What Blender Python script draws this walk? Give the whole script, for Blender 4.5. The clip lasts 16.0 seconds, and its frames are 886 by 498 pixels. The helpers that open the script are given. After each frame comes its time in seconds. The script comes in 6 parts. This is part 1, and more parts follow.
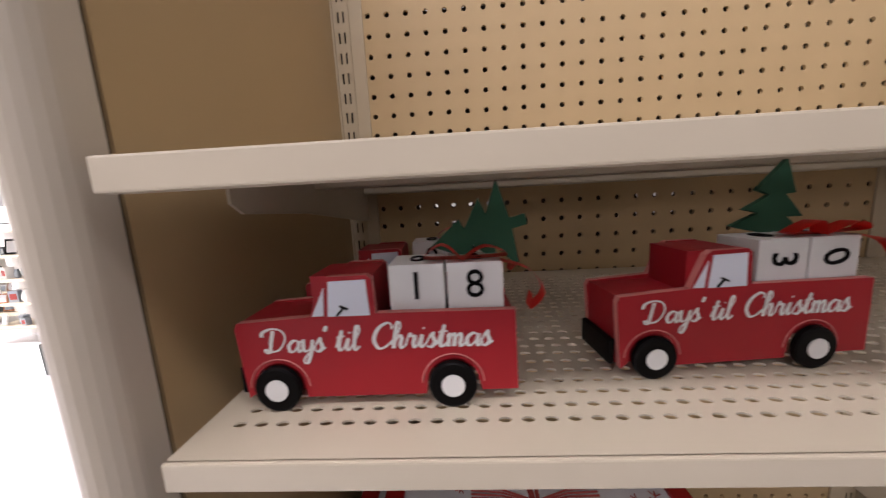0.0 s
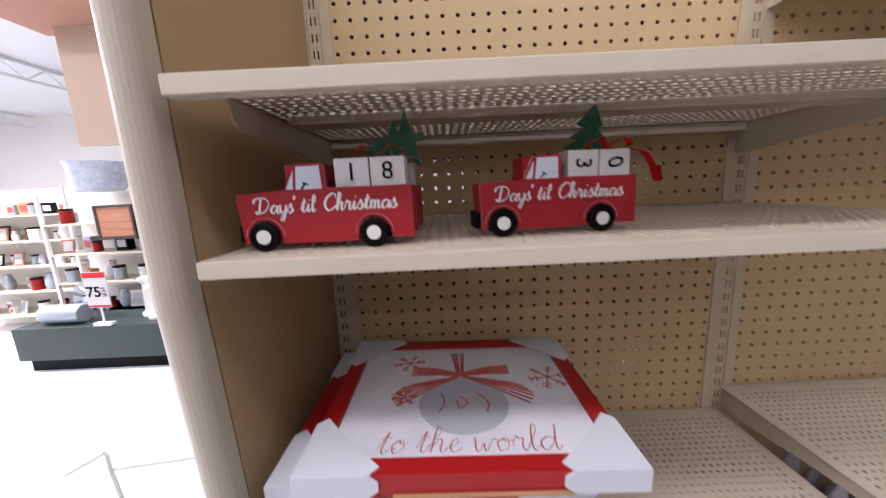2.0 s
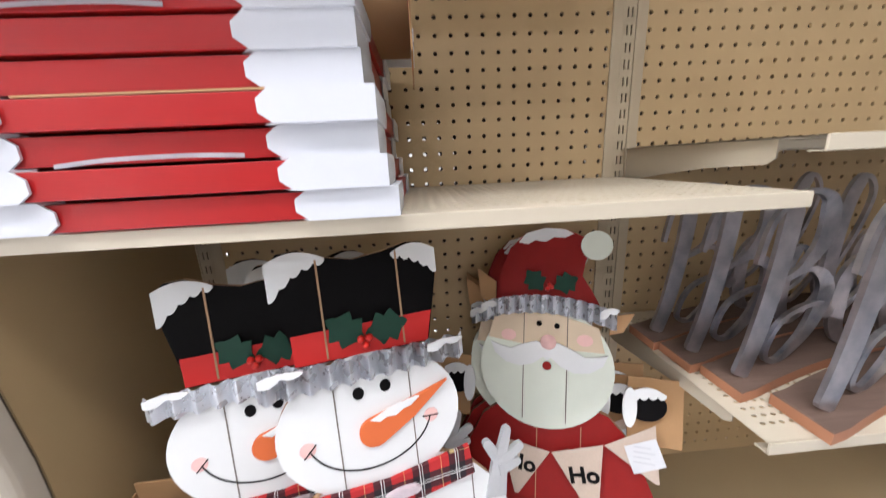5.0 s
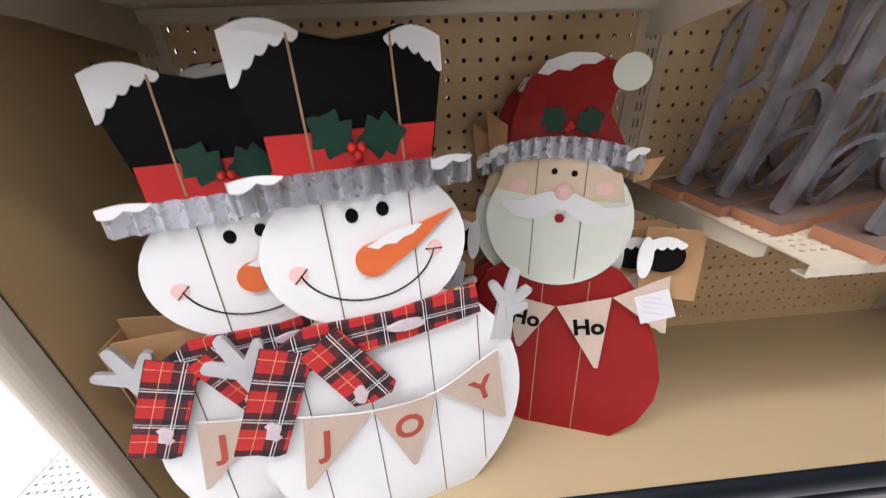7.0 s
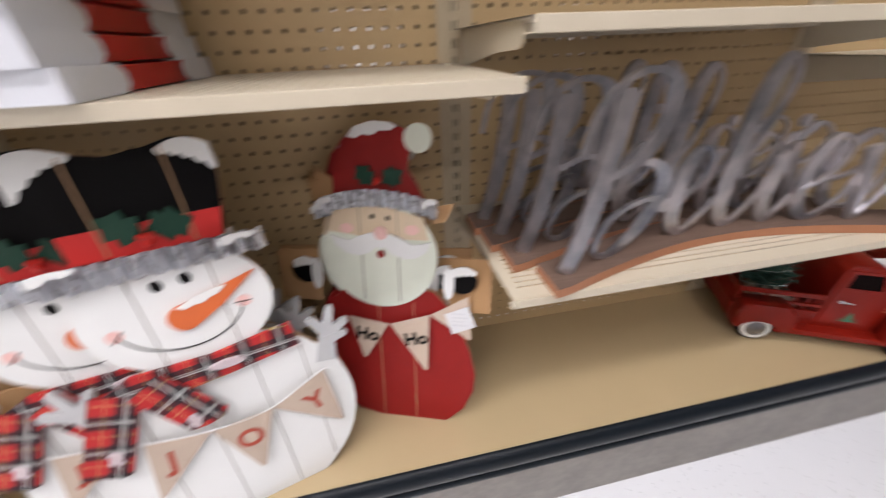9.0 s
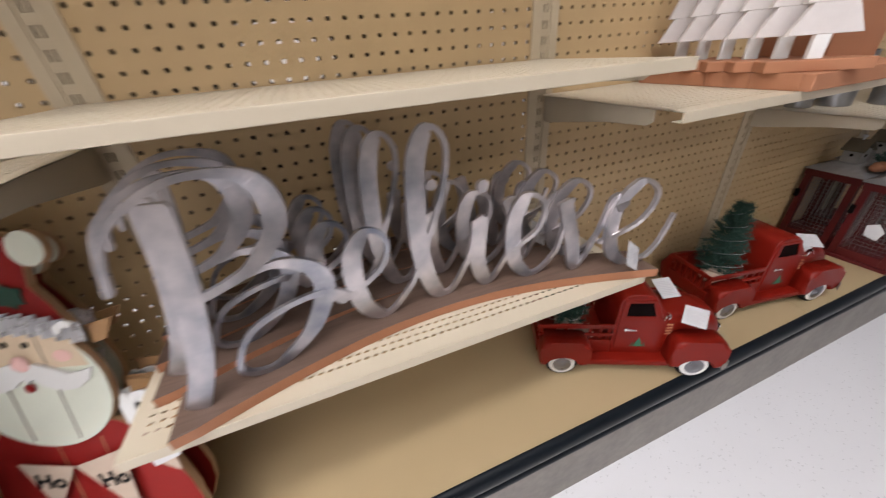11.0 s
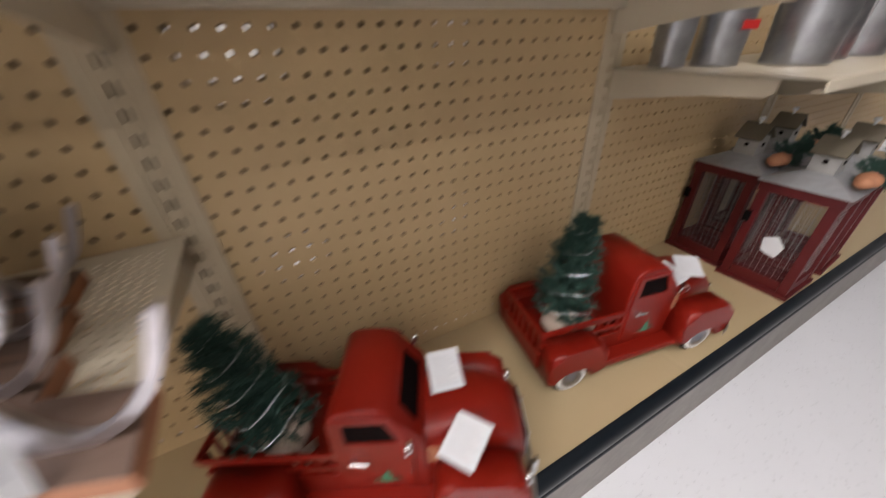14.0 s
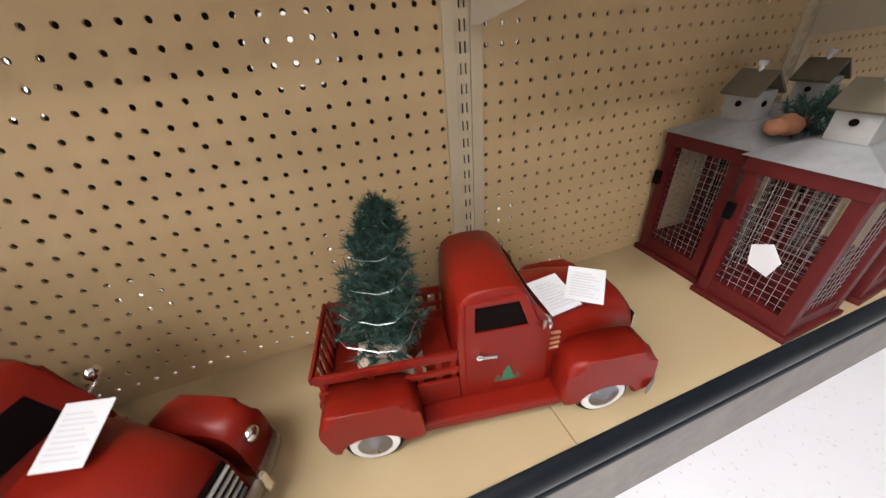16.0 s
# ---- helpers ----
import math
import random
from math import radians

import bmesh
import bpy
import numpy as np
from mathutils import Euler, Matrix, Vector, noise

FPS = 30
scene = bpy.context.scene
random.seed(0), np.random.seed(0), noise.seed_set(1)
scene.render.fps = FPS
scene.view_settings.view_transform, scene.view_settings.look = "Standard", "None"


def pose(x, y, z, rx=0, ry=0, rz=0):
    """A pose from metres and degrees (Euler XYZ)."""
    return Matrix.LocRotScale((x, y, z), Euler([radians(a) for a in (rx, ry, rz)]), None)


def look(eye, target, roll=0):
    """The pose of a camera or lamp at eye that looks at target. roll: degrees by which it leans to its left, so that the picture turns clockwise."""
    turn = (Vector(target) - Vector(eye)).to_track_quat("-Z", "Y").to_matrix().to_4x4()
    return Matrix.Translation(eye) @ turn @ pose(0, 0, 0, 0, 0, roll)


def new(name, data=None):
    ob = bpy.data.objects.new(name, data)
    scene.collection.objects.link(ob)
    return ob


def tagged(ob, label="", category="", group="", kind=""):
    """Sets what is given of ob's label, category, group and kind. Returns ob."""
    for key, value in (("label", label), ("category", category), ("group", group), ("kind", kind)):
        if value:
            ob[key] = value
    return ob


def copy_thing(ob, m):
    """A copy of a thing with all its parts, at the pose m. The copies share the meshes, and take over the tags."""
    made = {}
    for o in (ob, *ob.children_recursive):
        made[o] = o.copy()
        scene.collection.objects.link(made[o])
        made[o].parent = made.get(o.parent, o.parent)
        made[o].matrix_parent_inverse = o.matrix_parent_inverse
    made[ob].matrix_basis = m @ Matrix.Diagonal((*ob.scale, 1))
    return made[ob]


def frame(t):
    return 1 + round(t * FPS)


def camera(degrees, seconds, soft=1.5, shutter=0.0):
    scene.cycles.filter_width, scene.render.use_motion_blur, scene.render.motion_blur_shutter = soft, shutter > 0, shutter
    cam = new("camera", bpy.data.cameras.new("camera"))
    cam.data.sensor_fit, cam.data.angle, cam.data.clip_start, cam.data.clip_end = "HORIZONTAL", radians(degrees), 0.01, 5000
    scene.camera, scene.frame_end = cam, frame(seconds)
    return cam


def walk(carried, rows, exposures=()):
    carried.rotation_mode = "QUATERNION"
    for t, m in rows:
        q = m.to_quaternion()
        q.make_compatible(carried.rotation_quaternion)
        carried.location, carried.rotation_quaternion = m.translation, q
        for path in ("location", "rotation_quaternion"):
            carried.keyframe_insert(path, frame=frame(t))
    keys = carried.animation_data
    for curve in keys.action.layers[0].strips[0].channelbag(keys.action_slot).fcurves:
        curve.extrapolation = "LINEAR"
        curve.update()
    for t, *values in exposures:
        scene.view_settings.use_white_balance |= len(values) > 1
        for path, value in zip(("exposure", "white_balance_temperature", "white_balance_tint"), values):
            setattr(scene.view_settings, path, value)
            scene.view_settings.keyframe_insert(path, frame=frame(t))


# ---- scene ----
PATH = [
    (0, (0.18, -0.604, 1.789), (0.077, 1.367, 1.466), -3.1),
    (0.5, (0.216, -0.611, 1.787), (0.139, 1.364, 1.484), -3.0),
    (1, (0.231, -0.645, 1.785), (0.164, 1.326, 1.453), -2.9),
    (1.5, (0.242, -0.719, 1.749), (0.189, 1.249, 1.398), -2.7),
    (2, (0.249, -0.766, 1.705), (0.239, 1.201, 1.347), -2.7),
    (2.5, (0.277, -0.792, 1.652), (0.36, 1.172, 1.285), -2.8),
    (3, (0.329, -0.791, 1.566), (0.451, 1.164, 1.166), -2.9),
    (3.5, (0.425, -0.757, 1.429), (0.584, 1.189, 0.996), -3.3),
    (4, (0.476, -0.74, 1.334), (0.63, 1.202, 0.882), -3.4),
    (4.5, (0.473, -0.736, 1.23), (0.612, 1.205, 0.768), -2.9),
    (5, (0.472, -0.739, 1.181), (0.589, 1.192, 0.675), -2.8),
    (5.2, (0.474, -0.734, 1.177), (0.566, 1.173, 0.58), -3.8),
    (7.3, (0.451, -0.716, 1.001), (0.576, 1.037, 0.047), -1.8),
    (7.5, (0.459, -0.719, 0.999), (0.586, 1.017, 0.014), -1.4),
    (8, (0.515, -0.744, 1.02), (0.616, 0.971, -0.003), -1.3),
    (8.5, (0.573, -0.784, 1.087), (0.703, 0.918, 0.045), -1.3),
    (9, (0.729, -0.805, 1.167), (1.027, 0.873, 0.12), -2.4),
    (9.2, (0.802, -0.804, 1.173), (1.188, 0.87, 0.149), -2.9),
    (11.3, (1.338, -0.778, 1.226), (1.974, 0.825, 0.214), -4.6),
    (11.5, (1.408, -0.755, 1.191), (2.105, 0.816, 0.168), -4.2),
    (12, (1.62, -0.756, 1.076), (2.346, 0.796, 0.044), -5.1),
    (12.5, (1.686, -0.681, 0.945), (2.448, 0.858, -0.082), -4.3),
    (13, (1.759, -0.68, 0.95), (2.514, 0.859, -0.08), -4.1),
    (13.5, (1.84, -0.678, 0.95), (2.571, 0.871, -0.083), -4.6),
    (14, (1.974, -0.607, 1.047), (2.746, 0.901, -0.016), -2.2),
    (14.5, (2.28, -0.663, 1.108), (2.97, 0.896, 0.063), -5.3),
    (15, (2.401, -0.617, 1.058), (3.013, 0.971, 0.007), -4.5),
    (15.5, (2.443, -0.588, 0.952), (3.011, 1.008, -0.110), -4.5),
    (16, (2.48, -0.606, 0.901), (3.003, 0.996, -0.176), -4.9),
]
cam = camera(105.7, 16.0, soft=1.2, shutter=0.7)
walk(cam, [(t, look(e, g, r)) for t, e, g, r in PATH], [
    (0, -1.14, 6450, 23), (0.5, -0.82, 6200, 22), (1, -0.64, 5950, 21), (1.5, -0.80, 5950, 21), (2.5, -1.00, 6200, 23), (3.5, -0.32, 6400, 17), (5, -0.06, 6050, 13), (7.5, -0.24, 6250, 16), (9, -0.30, 6350, 16),
    (11.5, -0.28, 6450, 15), (12.5, 0.0, 6250, 14), (14, -0.08, 6550, 15), (15, 0.25, 6600, 16), (16, 0.58, 6450, 13)])

# ---- world and lamps ----
world = bpy.data.worlds.new("store_air")
scene.world = world
world.use_nodes = True
world.node_tree.nodes["Background"].inputs[0].default_value = (1.0, 0.97, 0.93, 1)
world.node_tree.nodes["Background"].inputs[1].default_value = 0.004


def strip_lamp(x, y, z, sx, sy, watts, colour=(1.0, 0.985, 0.965)):
    data = bpy.data.lights.new("strip_lamp", "AREA")
    data.shape, data.size, data.size_y, data.energy, data.color = "RECTANGLE", sx, sy, watts, colour
    ob = new("strip_lamp", data)
    ob.matrix_world = pose(x, y, z)
    return ob


LAMPS = ((-0.3, -1.6, 148), (0.0, -3.5, 34), (0.0, -5.6, 78), (-5.6, -1.5, 320), (-5.2, 2.4, 700), (-10.2, 2.4, 1300), (4.5, 2.6, 120))
for lx, ly, w in LAMPS:
    strip_lamp(lx, ly, 4.02, 5.0, 0.5, w)


# ---- materials ----
def mat(name, colour, rough=0.5, metal=0.0, vary=0.06, scale=30.0, bump=0.0, bump_scale=120.0, second=None, spread=0.0, coat=0.0, island=0.0, spec=0.4, hard=0.0):
    m = bpy.data.materials.new(name)
    m.use_nodes = True
    n, l = m.node_tree.nodes, m.node_tree.links
    b = n["Principled BSDF"]
    b.inputs["Roughness"].default_value, b.inputs["Metallic"].default_value = rough, metal
    b.inputs["Coat Weight"].default_value = coat
    b.inputs["Specular IOR Level"].default_value = spec
    co = n.new("ShaderNodeTexCoord")
    big, fine = n.new("ShaderNodeTexNoise"), n.new("ShaderNodeTexNoise")
    big.inputs["Scale"].default_value, fine.inputs["Scale"].default_value = scale * 0.18, scale
    big.inputs["Detail"].default_value, fine.inputs["Detail"].default_value = 4, 6
    ramp = n.new("ShaderNodeMix")
    ramp.data_type = "RGBA"
    dark = [c * (1 - vary * 2) for c in colour]
    light = second or [min(1, c * (1 + vary)) for c in colour]
    ramp.inputs[6].default_value, ramp.inputs[7].default_value = (*dark, 1), (*light, 1)
    mean = n.new("ShaderNodeMath")
    mean.operation = "MULTIPLY_ADD"
    mean.inputs[1].default_value = 0.5
    l.new(co.outputs["Object"], big.inputs["Vector"])
    l.new(co.outputs["Object"], fine.inputs["Vector"])
    l.new(fine.outputs[0], mean.inputs[0])
    half = n.new("ShaderNodeMath")
    half.operation = "MULTIPLY"
    half.inputs[1].default_value = 0.5
    l.new(big.outputs[0], half.inputs[0])
    l.new(half.outputs[0], mean.inputs[2])
    last = mean.outputs[0]
    if spread:
        info, add = n.new("ShaderNodeObjectInfo"), n.new("ShaderNodeMath")
        add.operation = "MULTIPLY_ADD"
        add.inputs[1].default_value = spread
        l.new(info.outputs["Random"], add.inputs[0])
        l.new(last, add.inputs[2])
        last = add.outputs[0]
    if island:
        geo, add = n.new("ShaderNodeNewGeometry"), n.new("ShaderNodeMath")
        add.operation = "MULTIPLY_ADD"
        add.inputs[1].default_value = island
        l.new(geo.outputs["Random Per Island"], add.inputs[0])
        l.new(last, add.inputs[2])
        last = add.outputs[0]
    if hard:
        gain = n.new("ShaderNodeMath")
        gain.operation, gain.use_clamp = "MULTIPLY_ADD", True
        gain.inputs[1].default_value, gain.inputs[2].default_value = hard, 0.5 - 0.5 * hard
        l.new(last, gain.inputs[0])
        last = gain.outputs[0]
    l.new(last, ramp.inputs[0])
    l.new(ramp.outputs[2], b.inputs["Base Color"])
    rr = n.new("ShaderNodeMath")
    rr.operation = "MULTIPLY_ADD"
    rr.inputs[1].default_value, rr.inputs[2].default_value = 0.16, rough - 0.08
    l.new(fine.outputs[0], rr.inputs[0])
    l.new(rr.outputs[0], b.inputs["Roughness"])
    if bump:
        bn, bt = n.new("ShaderNodeBump"), n.new("ShaderNodeTexNoise")
        bt.inputs["Scale"].default_value, bt.inputs["Detail"].default_value = bump_scale, 5
        bn.inputs["Strength"].default_value, bn.inputs["Distance"].default_value = bump, 0.002
        l.new(co.outputs["Object"], bt.inputs["Vector"])
        l.new(bt.outputs[0], bn.inputs["Height"])
        l.new(bn.outputs[0], b.inputs["Normal"])
    return m


def grain(name, colour, dark, rough=0.6, along=(3, 40, 40), bump=0.25):
    """Wood with long streaks along the first axis."""
    m = mat(name, colour, rough)
    n, l = m.node_tree.nodes, m.node_tree.links
    b = n["Principled BSDF"]
    co, mp, t = n.new("ShaderNodeTexCoord"), n.new("ShaderNodeMapping"), n.new("ShaderNodeTexNoise")
    mp.inputs["Scale"].default_value = along
    t.inputs["Scale"].default_value, t.inputs["Detail"].default_value, t.inputs["Roughness"].default_value = 2.0, 8, 0.7
    mix = n.new("ShaderNodeMix")
    mix.data_type = "RGBA"
    mix.inputs[6].default_value, mix.inputs[7].default_value = (*dark, 1), (*colour, 1)
    l.new(co.outputs["Object"], mp.inputs[0])
    l.new(mp.outputs[0], t.inputs["Vector"])
    l.new(t.outputs[0], mix.inputs[0])
    l.new(mix.outputs[2], b.inputs["Base Color"])
    bn = n.new("ShaderNodeBump")
    bn.inputs["Strength"].default_value, bn.inputs["Distance"].default_value = bump, 0.002
    l.new(t.outputs[0], bn.inputs["Height"])
    l.new(bn.outputs[0], b.inputs["Normal"])
    return m


def plaid_cloth():
    """Red tartan with black bands and thin white and yellow lines."""
    m = bpy.data.materials.new("tartan_cloth")
    m.use_nodes = True
    n, l = m.node_tree.nodes, m.node_tree.links
    b = n["Principled BSDF"]
    b.inputs["Roughness"].default_value = 0.9
    co, sp = n.new("ShaderNodeTexCoord"), n.new("ShaderNodeSeparateXYZ")
    l.new(co.outputs["Object"], sp.inputs[0])

    def band(axis, start, width, period):
        a, c, d = (n.new("ShaderNodeMath") for _ in range(3))
        a.operation, a.inputs[1].default_value = "ADD", 10 * period - start
        c.operation, c.inputs[1].default_value = "MODULO", period
        d.operation, d.inputs[1].default_value = "LESS_THAN", width
        l.new(sp.outputs[axis], a.inputs[0])
        l.new(a.outputs[0], c.inputs[0])
        l.new(c.outputs[0], d.inputs[0])
        return d.outputs[0]

    def over(under, cover, colour, strength):
        mx, k = n.new("ShaderNodeMix"), n.new("ShaderNodeMath")
        mx.data_type = "RGBA"
        k.operation, k.inputs[1].default_value = "MULTIPLY", strength
        l.new(cover, k.inputs[0])
        l.new(k.outputs[0], mx.inputs[0])
        l.new(under, mx.inputs[6])
        mx.inputs[7].default_value = (*colour, 1)
        return mx.outputs[2]

    base = n.new("ShaderNodeRGB")
    base.outputs[0].default_value = (0.42, 0.016, 0.016, 1)
    c = base.outputs[0]
    for axis in (0, 2):
        c = over(c, band(axis, 0.0, 0.028, 0.062), (0.006, 0.008, 0.012), 0.86)
    for axis in (0, 2):
        c = over(c, band(axis, 0.0115, 0.0013, 0.062), (0.8, 0.8, 0.78), 0.85)
        c = over(c, band(axis, 0.0158, 0.0011, 0.062), (0.7, 0.75, 0.72), 0.75)
        c = over(c, band(axis, 0.0480, 0.0009, 0.062), (0.75, 0.6, 0.25), 0.6)
    l.new(c, b.inputs["Base Color"])
    return m


ALMOND = mat("almond_enamel", (0.5412, 0.451, 0.3116), 0.42, vary=0.03, scale=18, bump=0.03)
SHELF = mat("shelf_enamel", (0.5412, 0.4756, 0.3608), 0.40, vary=0.04, scale=25, bump=0.04)
PEG = mat("pegboard_enamel", (0.57, 0.412, 0.222), 0.42, vary=0.04, scale=14, bump=0.03, bump_scale=60, spec=0.3)
DECK = mat("deck_enamel", (0.4264, 0.3239, 0.1845), 0.38, vary=0.04, scale=9, bump=0.03)
ENDWOOD = mat("tan_laminate", (0.41, 0.2911, 0.1476), 0.42, vary=0.05, scale=12)
POST = mat("end_post_enamel", (0.492, 0.4346, 0.3444), 0.32, vary=0.04, scale=20)
BUMPER = mat("black_rubber_bumper", (0.005, 0.008, 0.012), 0.40, vary=0.15, scale=12, spec=0.22)
FACING = mat("facing_shelf_tan", (0.17, 0.15, 0.13), 0.7, vary=0.2, scale=5)
KICK = mat("grey_kick_plate", (0.28, 0.255, 0.23), 0.5, vary=0.20, scale=40, bump=0.1, hard=2.0)
# dark brown that stands in for shade inside the hollow shelf run
BACK = mat("cavity_shade_brown", (0.10, 0.075, 0.05), 0.8)
WHITE = mat("white_paint", (0.72, 0.72, 0.702), 0.55, vary=0.03, scale=40, bump=0.05)
CARD_W = mat("white_corrugated_card", (0.60, 0.61, 0.64), 0.75, vary=0.03, scale=60, bump=0.1)
CARD_B = mat("brown_corrugated_card", (0.42, 0.24, 0.11), 0.8, vary=0.06, scale=60, bump=0.12)
RED_FRAME = mat("red_frame_paint", (0.37, 0.0095, 0.0095), 0.36, vary=0.06, scale=20)
RED_CRAFT = mat("red_craft_paint", (0.344, 0.0103, 0.0172), 0.5, vary=0.08, scale=40, bump=0.05)
RED_METAL = mat("aged_red_enamel", (0.190, 0.0095, 0.0042), 0.34, vary=0.16, scale=14, bump=0.03, bump_scale=90, spec=0.22)
RED_WOOD = mat("dark_red_wood_paint", (0.085, 0.0050, 0.0055), 0.46, vary=0.14, scale=40, bump=0.1)
RED_BAND = mat("red_hat_band", (0.55, 0.018, 0.014), 0.55, vary=0.05)
SANTA_RED = mat("barn_red_wood_paint", (0.25, 0.0115, 0.0095), 0.55, vary=0.1, scale=50, bump=0.08, spec=0.2)
BLACK = mat("black_paint", (0.0045, 0.0040, 0.0042), 0.45, vary=0.2, scale=60, bump=0.03, spec=0.08)
# near-black in place of the shade inside openings and recesses
DARK = mat("interior_shade_black", (0.006, 0.003, 0.003), 0.8, vary=0.2, spec=0.05)
GALV = mat("galvanised_metal", (0.62, 0.64, 0.66), 0.34, metal=0.55, vary=0.14, scale=45, bump=0.08)
SILVER = mat("whitewashed_metal", (0.20, 0.245, 0.32), 0.32, metal=0.92, vary=0.12, scale=20, bump=0.14, bump_scale=70, second=(0.85, 0.78, 0.77), hard=2.4)
ROOF_TIN = mat("weathered_roof_tin", (0.30, 0.30, 0.305), 0.5, metal=0.2, vary=0.16, scale=60, bump=0.12, hard=1.6)
HOUSE_TIN = mat("pale_birdhouse_tin", (0.33, 0.325, 0.31), 0.5, metal=0.1, vary=0.14, scale=70, bump=0.1)
GOLD_TIN = mat("tarnished_roof_tin", (0.168, 0.144, 0.104), 0.5, metal=0.4, vary=0.2, scale=50, bump=0.1)
DULL_TIN = mat("dull_galvanised_tin", (0.40, 0.41, 0.43), 0.33, metal=0.9, vary=0.22, scale=30, bump=0.1, hard=2.0)
CHROME = mat("chrome", (0.75, 0.75, 0.75), 0.15, metal=1.0, vary=0.03)
ORANGE = mat("orange_nose_paint", (0.62, 0.13, 0.03), 0.6, vary=0.08)
PINK = mat("pink_blush_paint", (0.80, 0.50, 0.46), 0.7, vary=0.1, scale=80)
SKIN = mat("beige_face_paint", (0.66, 0.52, 0.36), 0.65, vary=0.05)
CREAM = mat("cream_beard_paint", (0.70, 0.73, 0.62), 0.65, vary=0.06)
BURLAP = mat("burlap_cloth", (0.50, 0.395, 0.315), 0.95, vary=0.10, scale=220, bump=0.4, bump_scale=500)
RUST_INK = mat("rust_red_ink", (0.36, 0.06, 0.035), 0.8)
GREEN_FELT = mat("green_craft_paint", (0.018, 0.085, 0.045), 0.75, vary=0.12, scale=60)
HOLLY = mat("holly_leaf_metal", (0.012, 0.05, 0.03), 0.5, vary=0.15, scale=70, spec=0.2)
BRIM_TIN = mat("bright_corrugated_tin", (0.80, 0.82, 0.86), 0.28, metal=0.62, vary=0.08, scale=60, bump=0.05)
DAB = mat("thin_snow_paint", (0.60, 0.50, 0.52), 0.8, vary=0.25, scale=150)
MESH_WIRE = mat("dull_cage_wire", (0.36, 0.34, 0.33), 0.5, metal=0.6)
RIBBON = mat("red_satin_ribbon", (0.62, 0.02, 0.012), 0.32, vary=0.08, scale=60)
GLASSY = mat("pale_window_paint", (0.66, 0.70, 0.78), 0.5, vary=0.05)
PAPER = mat("white_paper_tag", (0.576, 0.576, 0.584), 0.7, vary=0.02)
INK = mat("grey_print", (0.50, 0.50, 0.52), 0.8)
TYRE = mat("black_tyre", (0.010, 0.010, 0.010), 0.7, vary=0.2, spec=0.15)
PINE = mat("pine_needles", (0.022, 0.060, 0.045), 0.7, vary=0.35, scale=30, island=0.5)
WIRE = mat("fine_silver_wire", (0.70, 0.70, 0.72), 0.3, metal=0.9)
PLANK = grain("stained_wood_plank", (0.19, 0.12, 0.09), (0.06, 0.037, 0.026))
PLANK_EDGE = mat("raw_wood_edge", (0.38, 0.165, 0.085), 0.7, vary=0.08, scale=60, bump=0.1)
DARK_WOOD = grain("dark_brown_wood", (0.06, 0.035, 0.022), (0.03, 0.016, 0.01))
CUTEDGE = mat("raw_plywood_edge", (0.40, 0.24, 0.13), 0.8, vary=0.1, scale=80)
GROOVE = mat("board_groove", (0.20, 0.17, 0.14), 0.9, vary=0.1)
PRINT_GREY = mat("grey_snow_print", (0.44, 0.45, 0.48), 0.6, vary=0.12, scale=14)
PRINT_SNOW = mat("pale_snow_print", (0.66, 0.66, 0.71), 0.55, vary=0.08, scale=20, second=(0.80, 0.80, 0.82), hard=1.8)
PRINT_RED = mat("red_bow_print", (0.42, 0.07, 0.06), 0.6, vary=0.15)
GREEN_BASE = mat("dark_green_laminate", (0.030, 0.048, 0.042), 0.45, vary=0.1)
TERRA = mat("terracotta_board", (0.50, 0.27, 0.19), 0.7, vary=0.06)
BLUE_CHINA = mat("blue_and_white_china", (0.18, 0.28, 0.50), 0.25, vary=0.2, scale=60, second=(0.85, 0.88, 0.92))
CERAMIC = mat("white_ceramic", (0.78, 0.76, 0.72), 0.3, vary=0.05)
STEELB = mat("blue_grey_metal", (0.36, 0.41, 0.46), 0.4, metal=0.5, vary=0.1)
CEIL = mat("white_ceiling_panel", (0.82, 0.83, 0.84), 0.8, vary=0.04, scale=4)
WALL = mat("store_wall_paint", (0.80, 0.78, 0.74), 0.8, vary=0.04, scale=4)
LAMP_M = bpy.data.materials.new("lamp_tube")
LAMP_M.use_nodes = True
LAMP_M.node_tree.nodes["Principled BSDF"].inputs["Emission Color"].default_value = (1, 0.98, 0.95, 1)
LAMP_M.node_tree.nodes["Principled BSDF"].inputs["Emission Strength"].default_value = 8
TARTAN = plaid_cloth()


def vinyl_tile():
    m = mat("speckled_vinyl_tile", (0.74, 0.74, 0.76), 0.22, vary=0.03, scale=8)
    n, l = m.node_tree.nodes, m.node_tree.links
    b = n["Principled BSDF"]
    old = b.inputs["Base Color"].links[0].from_socket
    co, mp, v = n.new("ShaderNodeTexCoord"), n.new("ShaderNodeMapping"), n.new("ShaderNodeTexVoronoi")
    mp.inputs["Scale"].default_value, mp.inputs["Rotation"].default_value = (105, 42, 42), (0, 0, 0.9)
    v.inputs["Scale"].default_value, v.inputs["Randomness"].default_value = 1.0, 1.0
    lt, mx = n.new("ShaderNodeMath"), n.new("ShaderNodeMix")
    lt.operation, lt.inputs[1].default_value = "LESS_THAN", 0.12
    mx.data_type = "RGBA"
    mx.inputs[7].default_value = (0.46, 0.46, 0.47, 1)
    l.new(co.outputs["Object"], mp.inputs[0])
    l.new(mp.outputs[0], v.inputs["Vector"])
    l.new(v.outputs["Distance"], lt.inputs[0])
    l.new(lt.outputs[0], mx.inputs[0])
    l.new(old, mx.inputs[6])
    l.new(mx.outputs[2], b.inputs["Base Color"])
    return m


TILE = vinyl_tile()


